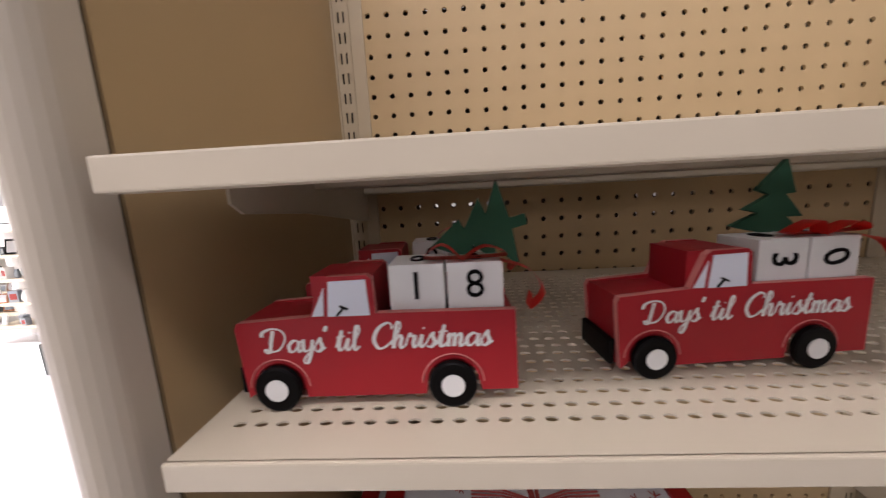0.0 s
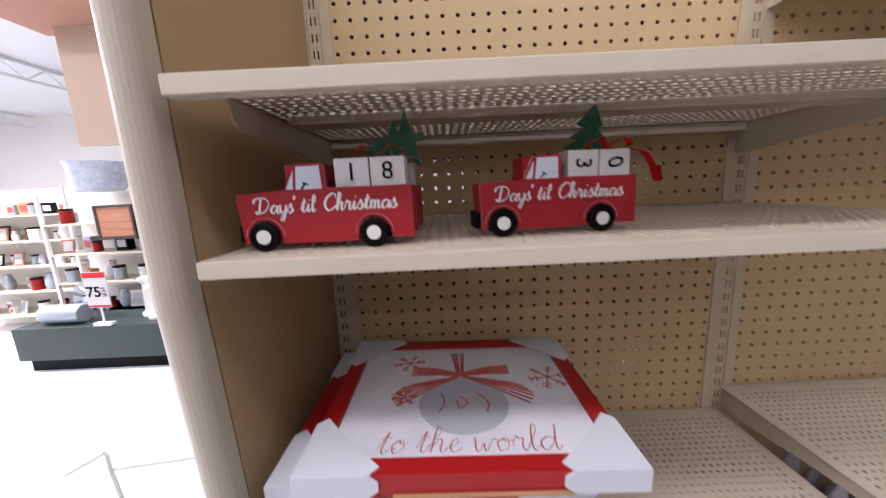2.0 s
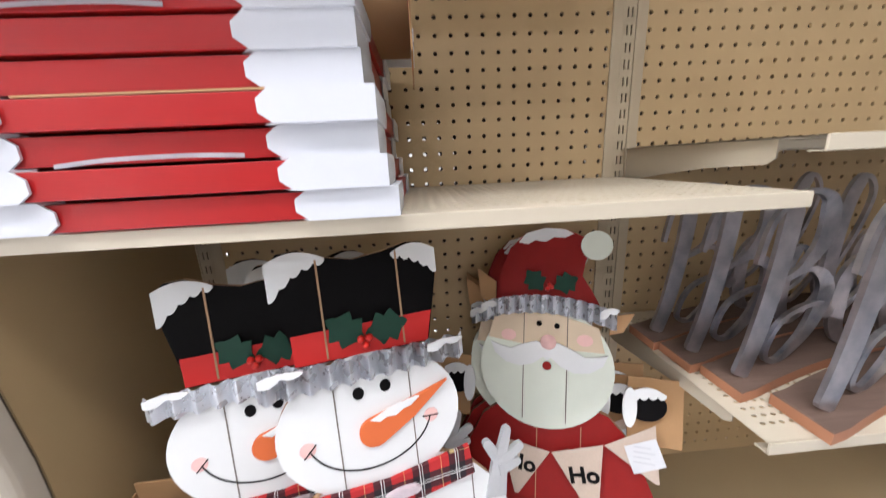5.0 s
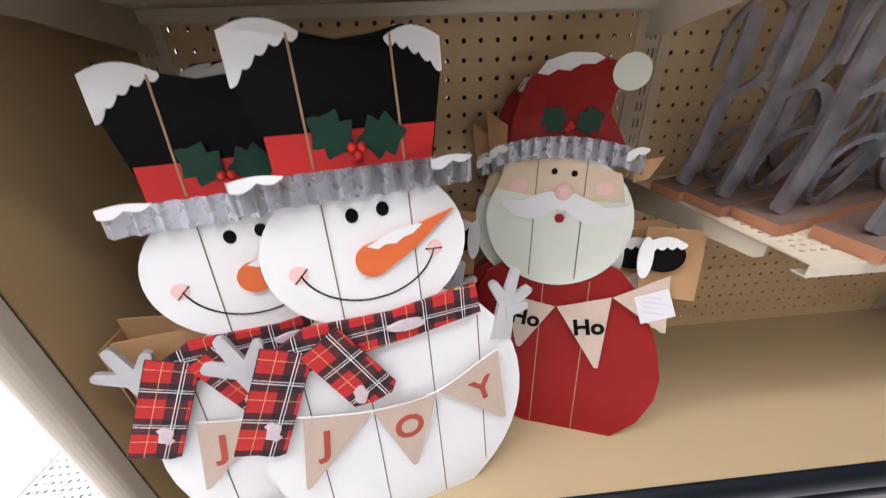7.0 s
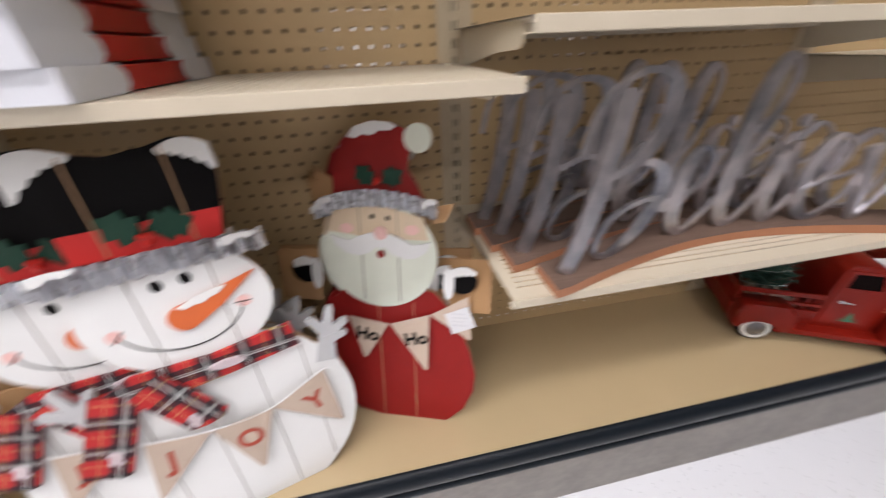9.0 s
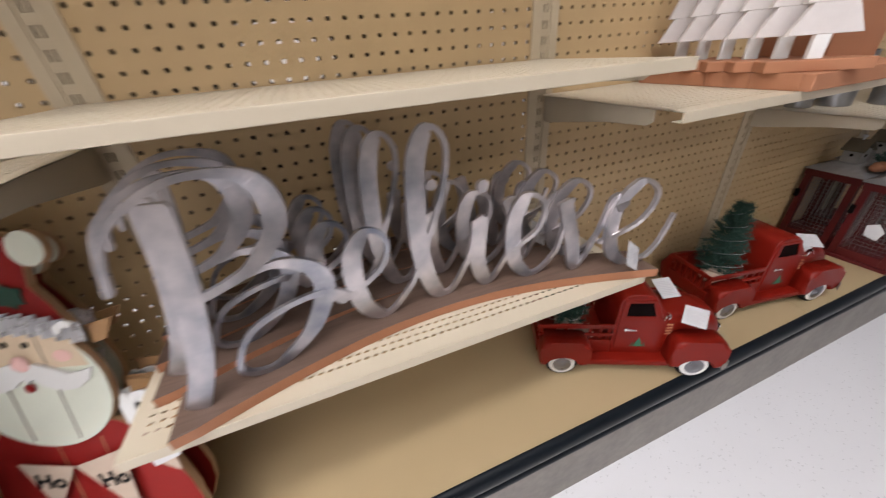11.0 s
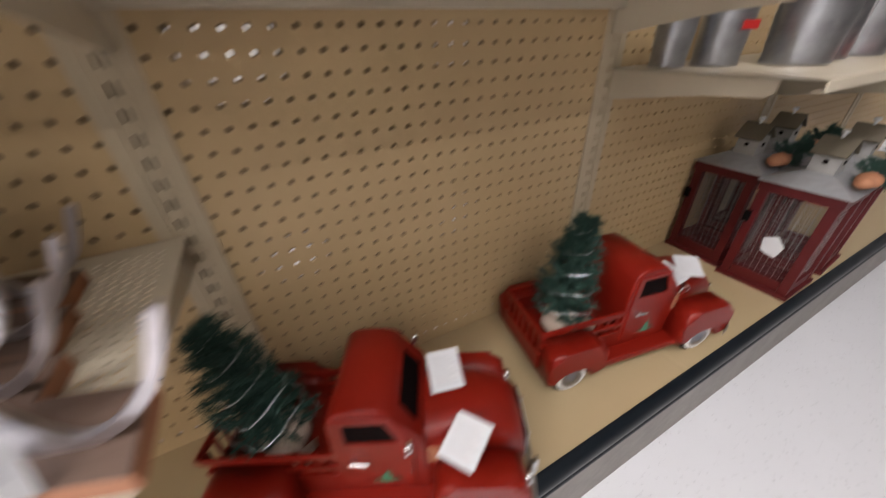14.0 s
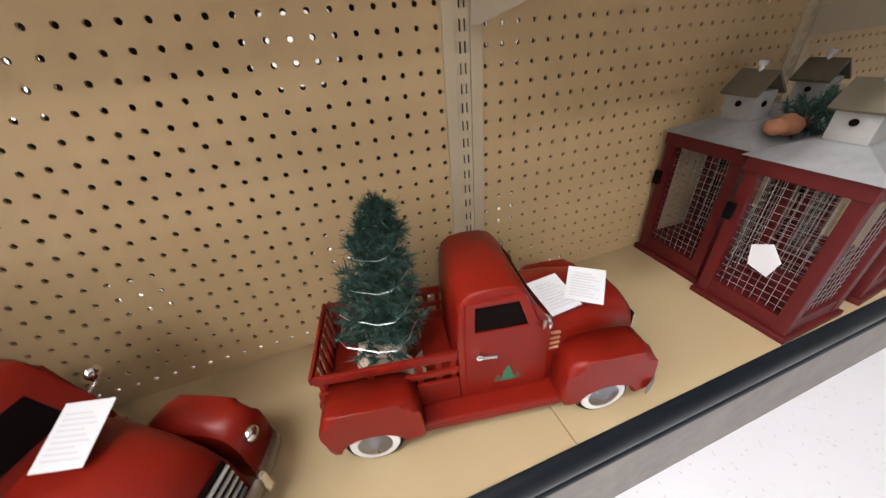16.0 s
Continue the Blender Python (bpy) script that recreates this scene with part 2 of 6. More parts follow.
# ---- mesh helpers ----
def finish(bm, name, material, smooth=False):
    me = bpy.data.meshes.new(name)
    bmesh.ops.recalc_face_normals(bm, faces=bm.faces)
    if smooth:
        for f in bm.faces:
            f.smooth = True
        for e in bm.edges:
            if len(e.link_faces) == 2 and e.calc_face_angle(0) > 0.9:
                e.smooth = False
    bm.to_mesh(me)
    bm.free()
    for m in material if isinstance(material, (list, tuple)) else [material]:
        me.materials.append(m)
    return me


def part(name, bm, material, parent, label="", smooth=False, at=None):
    ob = new(name, finish(bm, name, material, smooth))
    ob.parent = parent
    if at is not None:
        ob.matrix_basis = at
    if label:
        ob["label"] = label
    return ob


def thing(name, m, label, category, group="", kind=""):
    ob = new(name)
    ob.empty_display_size = 0.05
    ob.matrix_basis = m
    return tagged(ob, label, category, group, kind)


def setting(name, bm, material, label, category, smooth=False):
    ob = new(name, finish(bm, name, material, smooth))
    return tagged(ob, label, category, kind="structure")


def box(bm, x0, x1, y0, y1, z0, z1, bevel=0.0, mat_index=0, m=None):
    vs = [bm.verts.new((x, y, z)) for x in (x0, x1) for y in (y0, y1) for z in (z0, z1)]
    fs = [bm.faces.new([vs[i] for i in q]) for q in ((0, 1, 3, 2), (4, 6, 7, 5), (0, 4, 5, 1), (2, 3, 7, 6), (0, 2, 6, 4), (1, 5, 7, 3))]
    if m is not None:
        bmesh.ops.transform(bm, matrix=m, verts=vs)
    for f in fs:
        f.material_index = mat_index
    if bevel:
        es = list({e for f in fs for e in f.edges})
        r = bmesh.ops.bevel(bm, geom=es, offset=bevel, segments=2, profile=0.6, affect="EDGES")
        for f in r["faces"]:
            f.material_index = mat_index
    return bm


def slab(bm, pts, y0, y1, edge_index=0, bevel=0.0):
    """A flat board from an outline in x and z, its front at y0 and its back at y1."""
    a = [bm.verts.new((x, y0, z)) for x, z in pts]
    b = [bm.verts.new((x, y1, z)) for x, z in pts]
    front = bm.faces.new(a)
    bm.faces.new(b[::-1])
    k = len(pts)
    for i in range(k):
        f = bm.faces.new((a[i], b[i], b[(i + 1) % k], a[(i + 1) % k]))
        f.material_index = edge_index
    if bevel:
        bmesh.ops.bevel(bm, geom=list(front.edges), offset=bevel, segments=1, affect="EDGES")
    return bm


def ring(cx, cz, rx, rz, a0=0.0, a1=360.0, n=32):
    k = n if abs(a1 - a0) >= 360 else n + 1
    return [(cx + rx * math.cos(radians(a0 + (a1 - a0) * i / n)), cz + rz * math.sin(radians(a0 + (a1 - a0) * i / n))) for i in range(k)]


def tube(bm, pts, r, sides=6, close=False):
    pts = [Vector(p) for p in pts]
    rows = []
    for i, p in enumerate(pts):
        d = (pts[min(i + 1, len(pts) - 1)] - pts[max(i - 1, 0)]).normalized()
        q = d.to_track_quat("Z", "Y")
        rr = r[i] if isinstance(r, (list, tuple)) else r
        rows.append([bm.verts.new(p + q @ Vector((rr * math.cos(2 * math.pi * k / sides), rr * math.sin(2 * math.pi * k / sides), 0))) for k in range(sides)])
    for a, b in zip(rows, rows[1:]):
        for k in range(sides):
            bm.faces.new((a[k], a[(k + 1) % sides], b[(k + 1) % sides], b[k]))
    bm.faces.new(rows[0][::-1])
    bm.faces.new(rows[-1])
    return bm


def lathe(bm, profile, n=28, m=None, mat_index=0):
    """A solid of revolution about z from (radius, z) pairs."""
    rows, made = [], []
    for r, z in profile:
        row = [bm.verts.new((max(r, 1e-5) * math.cos(2 * math.pi * k / n), max(r, 1e-5) * math.sin(2 * math.pi * k / n), z)) for k in range(n)]
        rows.append(row)
        made += row
    for a, b in zip(rows, rows[1:]):
        for k in range(n):
            f = bm.faces.new((a[k], a[(k + 1) % n], b[(k + 1) % n], b[k]))
            f.material_index = mat_index
    for row in (rows[0], rows[-1]):
        f = bm.faces.new(row)
        f.material_index = mat_index
    if m is not None:
        bmesh.ops.transform(bm, matrix=m, verts=made)
    return bm


def spline(pts, per=8):
    """A smooth line through 2D or 3D points."""
    pts = [Vector(p) for p in pts]
    out = []
    for i in range(len(pts) - 1):
        p0, p1, p2, p3 = pts[max(i - 1, 0)], pts[i], pts[i + 1], pts[min(i + 2, len(pts) - 1)]
        for k in range(per):
            t = k / per
            out.append(0.5 * (2 * p1 + (p2 - p0) * t + (2 * p0 - 5 * p1 + 4 * p2 - p3) * t * t + (3 * p1 - p0 - 3 * p2 + p3) * t ** 3))
    out.append(pts[-1])
    return out


def words(name, text, size, material, parent, m, label="", shear=0.0, fat=0.0, depth=0.0006, width=None):
    """Raised lettering as a mesh, upright in x and z, facing -y, centred."""
    cu = bpy.data.curves.new(name, "FONT")
    cu.body, cu.size, cu.align_x, cu.align_y, cu.shear, cu.offset, cu.extrude = text, size, "CENTER", "CENTER", shear, fat, depth
    cu.resolution_u = 3
    tmp = bpy.data.objects.new(name, cu)
    scene.collection.objects.link(tmp)
    me = bpy.data.meshes.new_from_object(tmp.evaluated_get(bpy.context.evaluated_depsgraph_get()))
    bpy.data.objects.remove(tmp)
    bpy.data.curves.remove(cu)
    me.materials.clear()
    me.materials.append(material)
    if width:
        wide = max(v.co.x for v in me.vertices) - min(v.co.x for v in me.vertices)
        for v in me.vertices:
            v.co.x *= width / wide
    ob = new(name, me)
    ob.parent = parent
    ob.matrix_basis = m @ pose(0, 0, 0, 90)
    if label:
        ob["label"] = label
    return ob


def sheet_with_holes(xs, zs, hole, span, place, name, material, thick=0.0, stagger=0.0):
    """A sheet over span = (u0, u1, v0, v1) with one hole at each crossing of xs and zs; hole: outline of 8 points about its middle,
    starting at angle 0; place maps (u, v, depth) to the world."""
    verts, faces, shared = [], [], {}

    def edges_of(vals, lo, hi):
        return [lo] + [(a + b) / 2 for a, b in zip(vals, vals[1:])] + [hi]

    ex, ez = edges_of(xs, *span[:2]), edges_of(zs, *span[2:])
    depths = (0.0, thick) if thick else (0.0,)
    for i, cx in enumerate(xs):
        for j, cz in enumerate(zs):
            l, r, b, t = ex[i], ex[i + 1], ez[j], ez[j + 1]
            rim = ((r, cz), (r, t), (cx, t), (l, t), (l, cz), (l, b), (cx, b), (r, b))
            starts = []
            for d in depths:
                s = len(verts)
                starts.append(s)
                shift = stagger * (1 if j % 2 else -1)
                verts.extend(place(cx + hx + shift, cz + hz, d) for hx, hz in hole)
                corner = []
                for u, v in rim:
                    key = (round(u * 20000), round(v * 20000), d)
                    if key not in shared:
                        shared[key] = len(verts)
                        verts.append(place(u, v, d))
                    corner.append(shared[key])
                for k in range(8):
                    n = (k + 1) % 8
                    faces.append((s + k, corner[k], corner[n], s + n))
            if thick:
                a, c = starts
                for k in range(8):
                    n = (k + 1) % 8
                    faces.append((a + k, a + n, c + n, c + k))
    me = bpy.data.meshes.new(name)
    me.from_pydata(verts, [], faces)
    me.materials.append(material)
    return new(name, me)


# ---- the large structure ----
BAY, PITCH, DECK_Z = 0.914, 0.03174, 0.336
TOP = 2.25


def plain_box(name, dims, material, label, category, bevel=0.0):
    return setting(name, box(bmesh.new(), *dims, bevel=bevel), material, label, category)


plain_box("floor", (-14, 14, -8, 10, -0.1, 0), TILE, "glossy white speckled vinyl tile store floor", "floor")
plain_box("ceiling", (-14, 14, -8, 10, 4.4, 4.5), CEIL, "white open store ceiling deck", "ceiling")
plain_box("wall_north", (-14, 14, 10, 10.2, 0, 4.4), WALL, "plain off-white store wall far behind the displays", "wall")
plain_box("wall_south", (-14, 14, -8.2, -8, 0, 4.4), WALL, "plain off-white store wall", "wall")
plain_box("wall_west", (-14.2, -14, -8, 10, 0, 4.4), WALL, "plain off-white store wall", "wall")
plain_box("wall_east", (14, 14.2, -8, 10, 0, 4.4), WALL, "plain off-white store wall", "wall")
# the facing gondola behind the camera
plain_box("wall_shelving_opposite", (-1.0, 9.0, -2.75, -2.6, 0, 1.9), FACING, "plain brown back of the facing shelf run", "wall")

HOLE = [(0.0046 * math.cos(k * math.pi / 4), 0.0046 * math.sin(k * math.pi / 4)) for k in range(8)]
BAYS = 6
for b in range(BAYS):
    x0 = b * BAY
    xs = [x0 + 0.0444 + PITCH * i for i in range(27)]
    zs = [1.133 + PITCH * j for j in range(-24, 34)]
    # the rear sheet is coloured dark to paint in the shade behind the holes
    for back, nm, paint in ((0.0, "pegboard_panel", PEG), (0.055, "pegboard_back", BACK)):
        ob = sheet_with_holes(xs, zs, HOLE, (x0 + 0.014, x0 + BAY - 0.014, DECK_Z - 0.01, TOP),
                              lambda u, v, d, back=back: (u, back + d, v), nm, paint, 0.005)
        tagged(ob, "tan enamelled metal pegboard with rows of round holes" if back == 0 else "rear pegboard with rows of round holes, coloured dark as cavity shade", "pegboard", "pegboard panels", "structure")

# uprights with two columns of slots
SLOT = [(0.0016, 0), (0.0016, 0.0085), (0, 0.0085), (-0.0016, 0.0085), (-0.0016, 0), (-0.0016, -0.0085), (0, -0.0085), (0.0016, -0.0085)]
for b in range(BAYS + 1):
    x0 = b * BAY
    zs = [1.133 + PITCH * j for j in range(-26, 34)]
    up = thing("upright", pose(x0, 0, 0), "almond steel upright with a double column of slots", "upright", "uprights", "structure")
    face = sheet_with_holes([-0.0045 + 0.0, 0.0045], zs, SLOT, (-0.0125, 0.0125, 0.05, TOP), lambda u, v, d: (u, -0.003 + d, v), "slotted_face", ALMOND, 0.003)
    face.parent = up
    # channel walls in the cavity brown, so shade inside the slots is painted
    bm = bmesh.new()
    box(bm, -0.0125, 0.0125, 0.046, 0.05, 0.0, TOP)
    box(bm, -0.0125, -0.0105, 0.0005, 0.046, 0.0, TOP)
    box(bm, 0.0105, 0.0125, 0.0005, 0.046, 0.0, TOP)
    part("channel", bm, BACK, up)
    for sx in (-1, 1):
        a, c = sorted((sx * 0.0135, sx * 0.036))
        part("edge_strip", box(bmesh.new(), a, c, -0.0045, -0.0004, DECK_Z + 0.002, TOP, bevel=0.0012), ALMOND, up)

# end panel with its rounded front post
def reach(z):
    """How far the end panel stands forward at a height."""
    return 0.044 * min(max((z - 0.85) / 0.75, 0), 1)


end = thing("end_panel", pose(0, 0, 0), "tan laminate shelf end panel with a rounded beige post", "end panel", kind="structure")
LEVELS = (0.02, 0.85, 1.1, 1.35, 1.6, TOP)


def side_loft(prof, material, name, label=""):
    bm = bmesh.new()
    rows = [[bm.verts.new((x, y - (reach(z) if y < 0 else 0), z)) for x, y in prof] for z in LEVELS]
    for a, c in zip(rows, rows[1:]):
        for i in range(len(prof)):
            j = (i + 1) % len(prof)
            bm.faces.new((a[i], a[j], c[j], c[i]))
    bm.faces.new(rows[0]), bm.faces.new(rows[-1])
    return part(name, bm, material, end, label)


side_loft([(-0.034, 0.06), (-0.034, -0.368), (-0.016, -0.368), (-0.016, 0.06)], ENDWOOD, "side_sheet", "tan laminate sheet")
side_loft([(-0.030, -0.3682), (-0.030, -0.3728), (-0.0185, -0.3728), (-0.0185, -0.3682)], BACK, "groove_strip")
side_loft([(-0.0145, -0.3732), (-0.0145, -0.390)] + [(-0.0310 + 0.0165 * math.cos(radians(a)), -0.390 + 0.018 * math.sin(radians(a))) for a in range(-10, -171, -16)] + [(-0.0475, -0.390), (-0.0475, -0.3732)], POST, "front_post", "rounded beige post")
side_loft([(-0.047, 0.06), (-0.047, -0.3728), (-0.036, -0.3728), (-0.036, 0.06)], POST, "outer_sheet")
part("bolt", lathe(bmesh.new(), [(0.006, 0), (0.006, 0.002), (0.003, 0.004)], 12, pose(-0.0143, -0.384, 0.40, 0, 90)), GALV, end, "small bolt head")

# base deck, bumper and kick plate, bay by bay
for x0, x1 in ((-0.015, 3 * BAY), (3 * BAY, BAYS * BAY)):
    setting("base_deck", box(bmesh.new(), x0 + 0.0008, x1 - 0.0008, -0.404, -0.0006, DECK_Z - 0.02, DECK_Z, bevel=0.001), DECK, "tan enamelled steel base deck of the shelf run", "base shelf")
bm = bmesh.new()
BUMP = [(-0.4045, 0.3380), (-0.4100, 0.3388), (-0.4180, 0.3338), (-0.4260, 0.3237), (-0.4285, 0.3111), (-0.4275, 0.2960), (-0.4210, 0.2859), (-0.4145, 0.2792), (-0.4145, 0.2742), (-0.4220, 0.2683), (-0.4240, 0.2590), (-0.4220, 0.2490), (-0.4140, 0.2439), (-0.4045, 0.2439)]
a, c = [bm.verts.new((-0.05, y, z)) for y, z in BUMP], [bm.verts.new((BAYS * BAY, y, z)) for y, z in BUMP]
bm.faces.new(a), bm.faces.new(c)
for i in range(len(BUMP)):
    j = (i + 1) % len(BUMP)
    bm.faces.new((a[i], a[j], c[j], c[i]))
setting("bumper_rail", bm, BUMPER, "glossy black moulded rubber bumper along the base deck", "bumper", smooth=True)
plain_box("kick_plate", (-0.05, BAYS * BAY, -0.408, -0.395, 0.0, 0.2430), KICK, "grey scuffed metal kick plate above the floor", "kick plate")


# ---- shelves ----
def shelf(x0, ztop, depth, label, perforated=True, width=BAY, brackets=True):
    sh = thing("shelf", pose(x0, 0, ztop), label, "shelf", "steel gondola shelves")
    lip = 0.018
    if perforated:
        p = 0.0148
        n, k = int((width - 0.03) / p), int((depth - 0.06) / p)
        xs = [0.015 + p * (i + 0.5) + (width - 0.03 - n * p) / 2 for i in range(n)]
        ys = [-depth + 0.035 + p * j for j in range(k)]
        slot = [(0.0046, 0), (0.0032, 0.0021), (0, 0.0029), (-0.0032, 0.0021), (-0.0046, 0), (-0.0032, -0.0021), (0, -0.0029), (0.0032, -0.0021)]
        top = sheet_with_holes(xs, ys, slot, (0.0015, width - 0.0015, -depth + 0.004, -0.006), lambda u, v, d: (u, v, -d), "tray", SHELF, 0.0016, 0.0012)
        top.parent = sh
    else:
        part("tray", box(bmesh.new(), 0.0015, width - 0.0015, -depth + 0.004, -0.006, -0.0016, 0, bevel=0.0004), SHELF, sh)
    bm = bmesh.new()
    box(bm, 0.0015, width - 0.0015, -depth, -depth + 0.0036, -lip, 0.0004, bevel=0.0014)
    box(bm, 0.0015, width - 0.0015, -depth + 0.004, -depth + 0.020, -lip, -lip + 0.0015)
    part("front_lip", bm, SHELF, sh, "rounded cream front lip")
    bm = bmesh.new()
    box(bm, 0.04, width - 0.04, -depth * 0.62, -depth * 0.62 + 0.05, -0.016, -0.0025, bevel=0.002)
    box(bm, 0.02, width - 0.02, -0.030, -0.008, -0.022, -0.0025, bevel=0.002)
    part("stiffener", bm, SHELF, sh)
    if brackets:
        for bx in (0.016, width - 0.0185):
            pr = [(-0.004, -0.002), (-0.004, -0.066), (-0.03, -0.066), (-depth * 0.55, -0.040), (-depth * 0.80, -0.034), (-depth * 0.83, -0.026), (-depth * 0.83, -0.002)]
            bm = bmesh.new()
            a, c = [bm.verts.new((bx, y, z)) for y, z in pr], [bm.verts.new((bx + 0.0025, y, z)) for y, z in pr]
            bm.faces.new(a), bm.faces.new(c)
            for i in range(len(pr)):
                j = (i + 1) % len(pr)
                bm.faces.new((a[i], a[j], c[j], c[i]))
            part("bracket", bm, SHELF, sh, "steel shelf bracket")
    return sh


shelf(0, 1.816, 0.445, "cream perforated steel shelf above the countdown trucks")
shelf(0, 1.643, 0.441, "cream perforated steel shelf holding the countdown trucks")
shelf(0, 1.129, 0.391, "cream perforated steel shelf under the stacked framed pictures")
shelf(BAY, 1.845, 0.391, "empty cream perforated steel shelf high in the bay")
shelf(BAY, 2.10, 0.391, "empty cream steel shelf near the top of the bay", perforated=False)
shelf(BAY, 1.190, 0.391, "empty cream perforated steel shelf above the script signs")
shelf(BAY, 0.796, 0.405, "cream perforated steel shelf under the script signs")
shelf(2 * BAY, 1.110, 0.391, "cream perforated steel shelf holding white wooden trees")
shelf(3 * BAY, 0.975, 0.391, "cream perforated steel shelf holding metal pails")
shelf(4 * BAY, 0.90, 0.391, "cream steel shelf in the far bay", perforated=False)


# ---- countdown trucks ----
BRUSH = {}
BRUSH["a"] = (1.05, [[(0.85, 0.80), (0.5, 1.0), (0.1, 0.6), (0.2, 0.1), (0.5, 0.08), (0.82, 0.6), (0.88, 0.95), (0.85, 0.3), (1.0, 0.02), (1.25, 0.35)]])
BRUSH["y"] = (1.05, [[(0, 0.75), (0.15, 1), (0.2, 0.4), (0.4, 0.05), (0.75, 0.3), (0.9, 1.0), (0.85, 0.0), (0.6, -0.9), (0.3, -0.8), (0.5, -0.3), (1.2, 0.35)]])
BRUSH["s"] = (0.85, [[(0, 0.25), (0.42, 1.12), (0.5, 0.8), (0.68, 0.35), (0.4, 0.0), (0.1, 0.15)], [(0.55, 0.06), (0.95, 0.35)]])
BRUSH["t"] = (0.68, [[(0.0, 0.3), (0.38, 1.7), (0.25, 0.4), (0.4, 0.03), (0.72, 0.35)], [(0.02, 1.12), (0.66, 1.22)]])
BRUSH["i"] = (0.58, [[(0, 0.3), (0.25, 1), (0.2, 0.3), (0.35, 0.02), (0.62, 0.35)], [(0.32, 1.42), (0.36, 1.56)]])
BRUSH["l"] = (0.62, [[(0, 0.3), (0.5, 1.5), (0.45, 2.0), (0.25, 1.8), (0.2, 0.5), (0.35, 0.02), (0.66, 0.35)]])
BRUSH["h"] = (1.05, [[(-0.1, 0.3), (0.5, 1.5), (0.45, 2.0), (0.25, 1.8), (0.15, 0)], [(0.15, 0.3), (0.5, 1), (0.7, 0.8), (0.65, 0.3), (0.8, 0.02), (1.1, 0.35)]])
BRUSH["r"] = (0.88, [[(0, 0.3), (0.2, 1.1), (0.35, 0.9), (0.6, 0.9), (0.55, 0.35), (0.7, 0.02), (0.95, 0.35)]])
BRUSH["m"] = (1.40, [[(0, 0.7), (0.15, 1), (0.15, 0)], [(0.15, 0.5), (0.45, 1), (0.6, 0.7), (0.58, 0)], [(0.58, 0.5), (0.9, 1), (1.05, 0.7), (1.02, 0.25), (1.15, 0.02), (1.45, 0.35)]])
BRUSH["D"] = (1.75, [[(0.5, 1.85), (0.4, 1.0), (0.3, 0.1), (0, 0.05), (-0.1, 0.3), (0.5, 0.1), (1.1, 0.3), (1.5, 1.1), (1.2, 1.8), (0.4, 2.0), (-0.3, 1.75), (-0.4, 1.35)]])
BRUSH["C"] = (1.35, [[(1.25, 1.5), (1.2, 1.85), (0.8, 1.98), (0.2, 1.5), (0.0, 0.7), (0.4, 0.05), (0.9, 0.15), (1.35, 0.6)]])
BRUSH["'"] = (0.35, [[(0.05, 2.1), (-0.05, 1.65)]])
BRUSH["o"] = (0.95, [[(0.5, 1.0), (0.12, 0.6), (0.3, 0.03), (0.72, 0.3), (0.7, 0.85), (0.45, 0.98), (0.6, 0.7), (1.0, 0.75)]])
BRUSH["e"] = (0.80, [[(0, 0.3), (0.5, 0.6), (0.5, 0.98), (0.25, 0.85), (0.15, 0.35), (0.4, 0.02), (0.85, 0.35)]])
BRUSH["w"] = (1.30, [[(0, 0.75), (0.15, 1.0), (0.2, 0.3), (0.4, 0.03), (0.65, 0.6), (0.68, 0.3), (0.85, 0.03), (1.15, 0.9), (1.35, 0.8)]])
BRUSH["d"] = (1.15, [[(0.85, 0.80), (0.5, 1.0), (0.1, 0.6), (0.2, 0.1), (0.5, 0.08), (0.85, 0.8), (1.05, 1.95), (0.9, 0.5), (1.0, 0.02), (1.25, 0.35)]])
BRUSH[" "] = (0.55, [])


def brush(text, x0, width, z0, parent, ink=None, weight=1.0, at=None):
    """Brush script on a face in x and z, one mesh a letter."""
    u = width / sum(BRUSH[c][0] for c in text)
    x = x0
    for c in text:
        step, strokes = BRUSH[c]
        bm = bmesh.new()
        for k, st in enumerate(strokes):
            pts = spline(st, 6) if len(st) > 2 else [Vector(p) for p in st]
            rows = []
            for i, p in enumerate(pts):
                d = (pts[min(i + 1, len(pts) - 1)] - pts[max(i - 1, 0)]).normalized()
                w = weight * (0.075 + 0.075 * max(0.0, -d.y))
                rows.append([(x + u * (p.x + 0.14 * p.y - d.y * w * s), z0 + u * (p.y + d.x * w * s)) for s in (-1, 1)])
            for (a, b), (e, f) in zip(rows, rows[1:]):
                bm.faces.new([bm.verts.new((q[0], -0.0007 - 0.00004 * k, q[1])) for q in (a, b, f, e)])
        bmesh.ops.remove_doubles(bm, verts=bm.verts, dist=1e-6)
        if strokes:
            part("letter", bm, ink or WHITE, parent, "thin dark red script" if ink else "white brush lettering", at=at)
        x += u * step


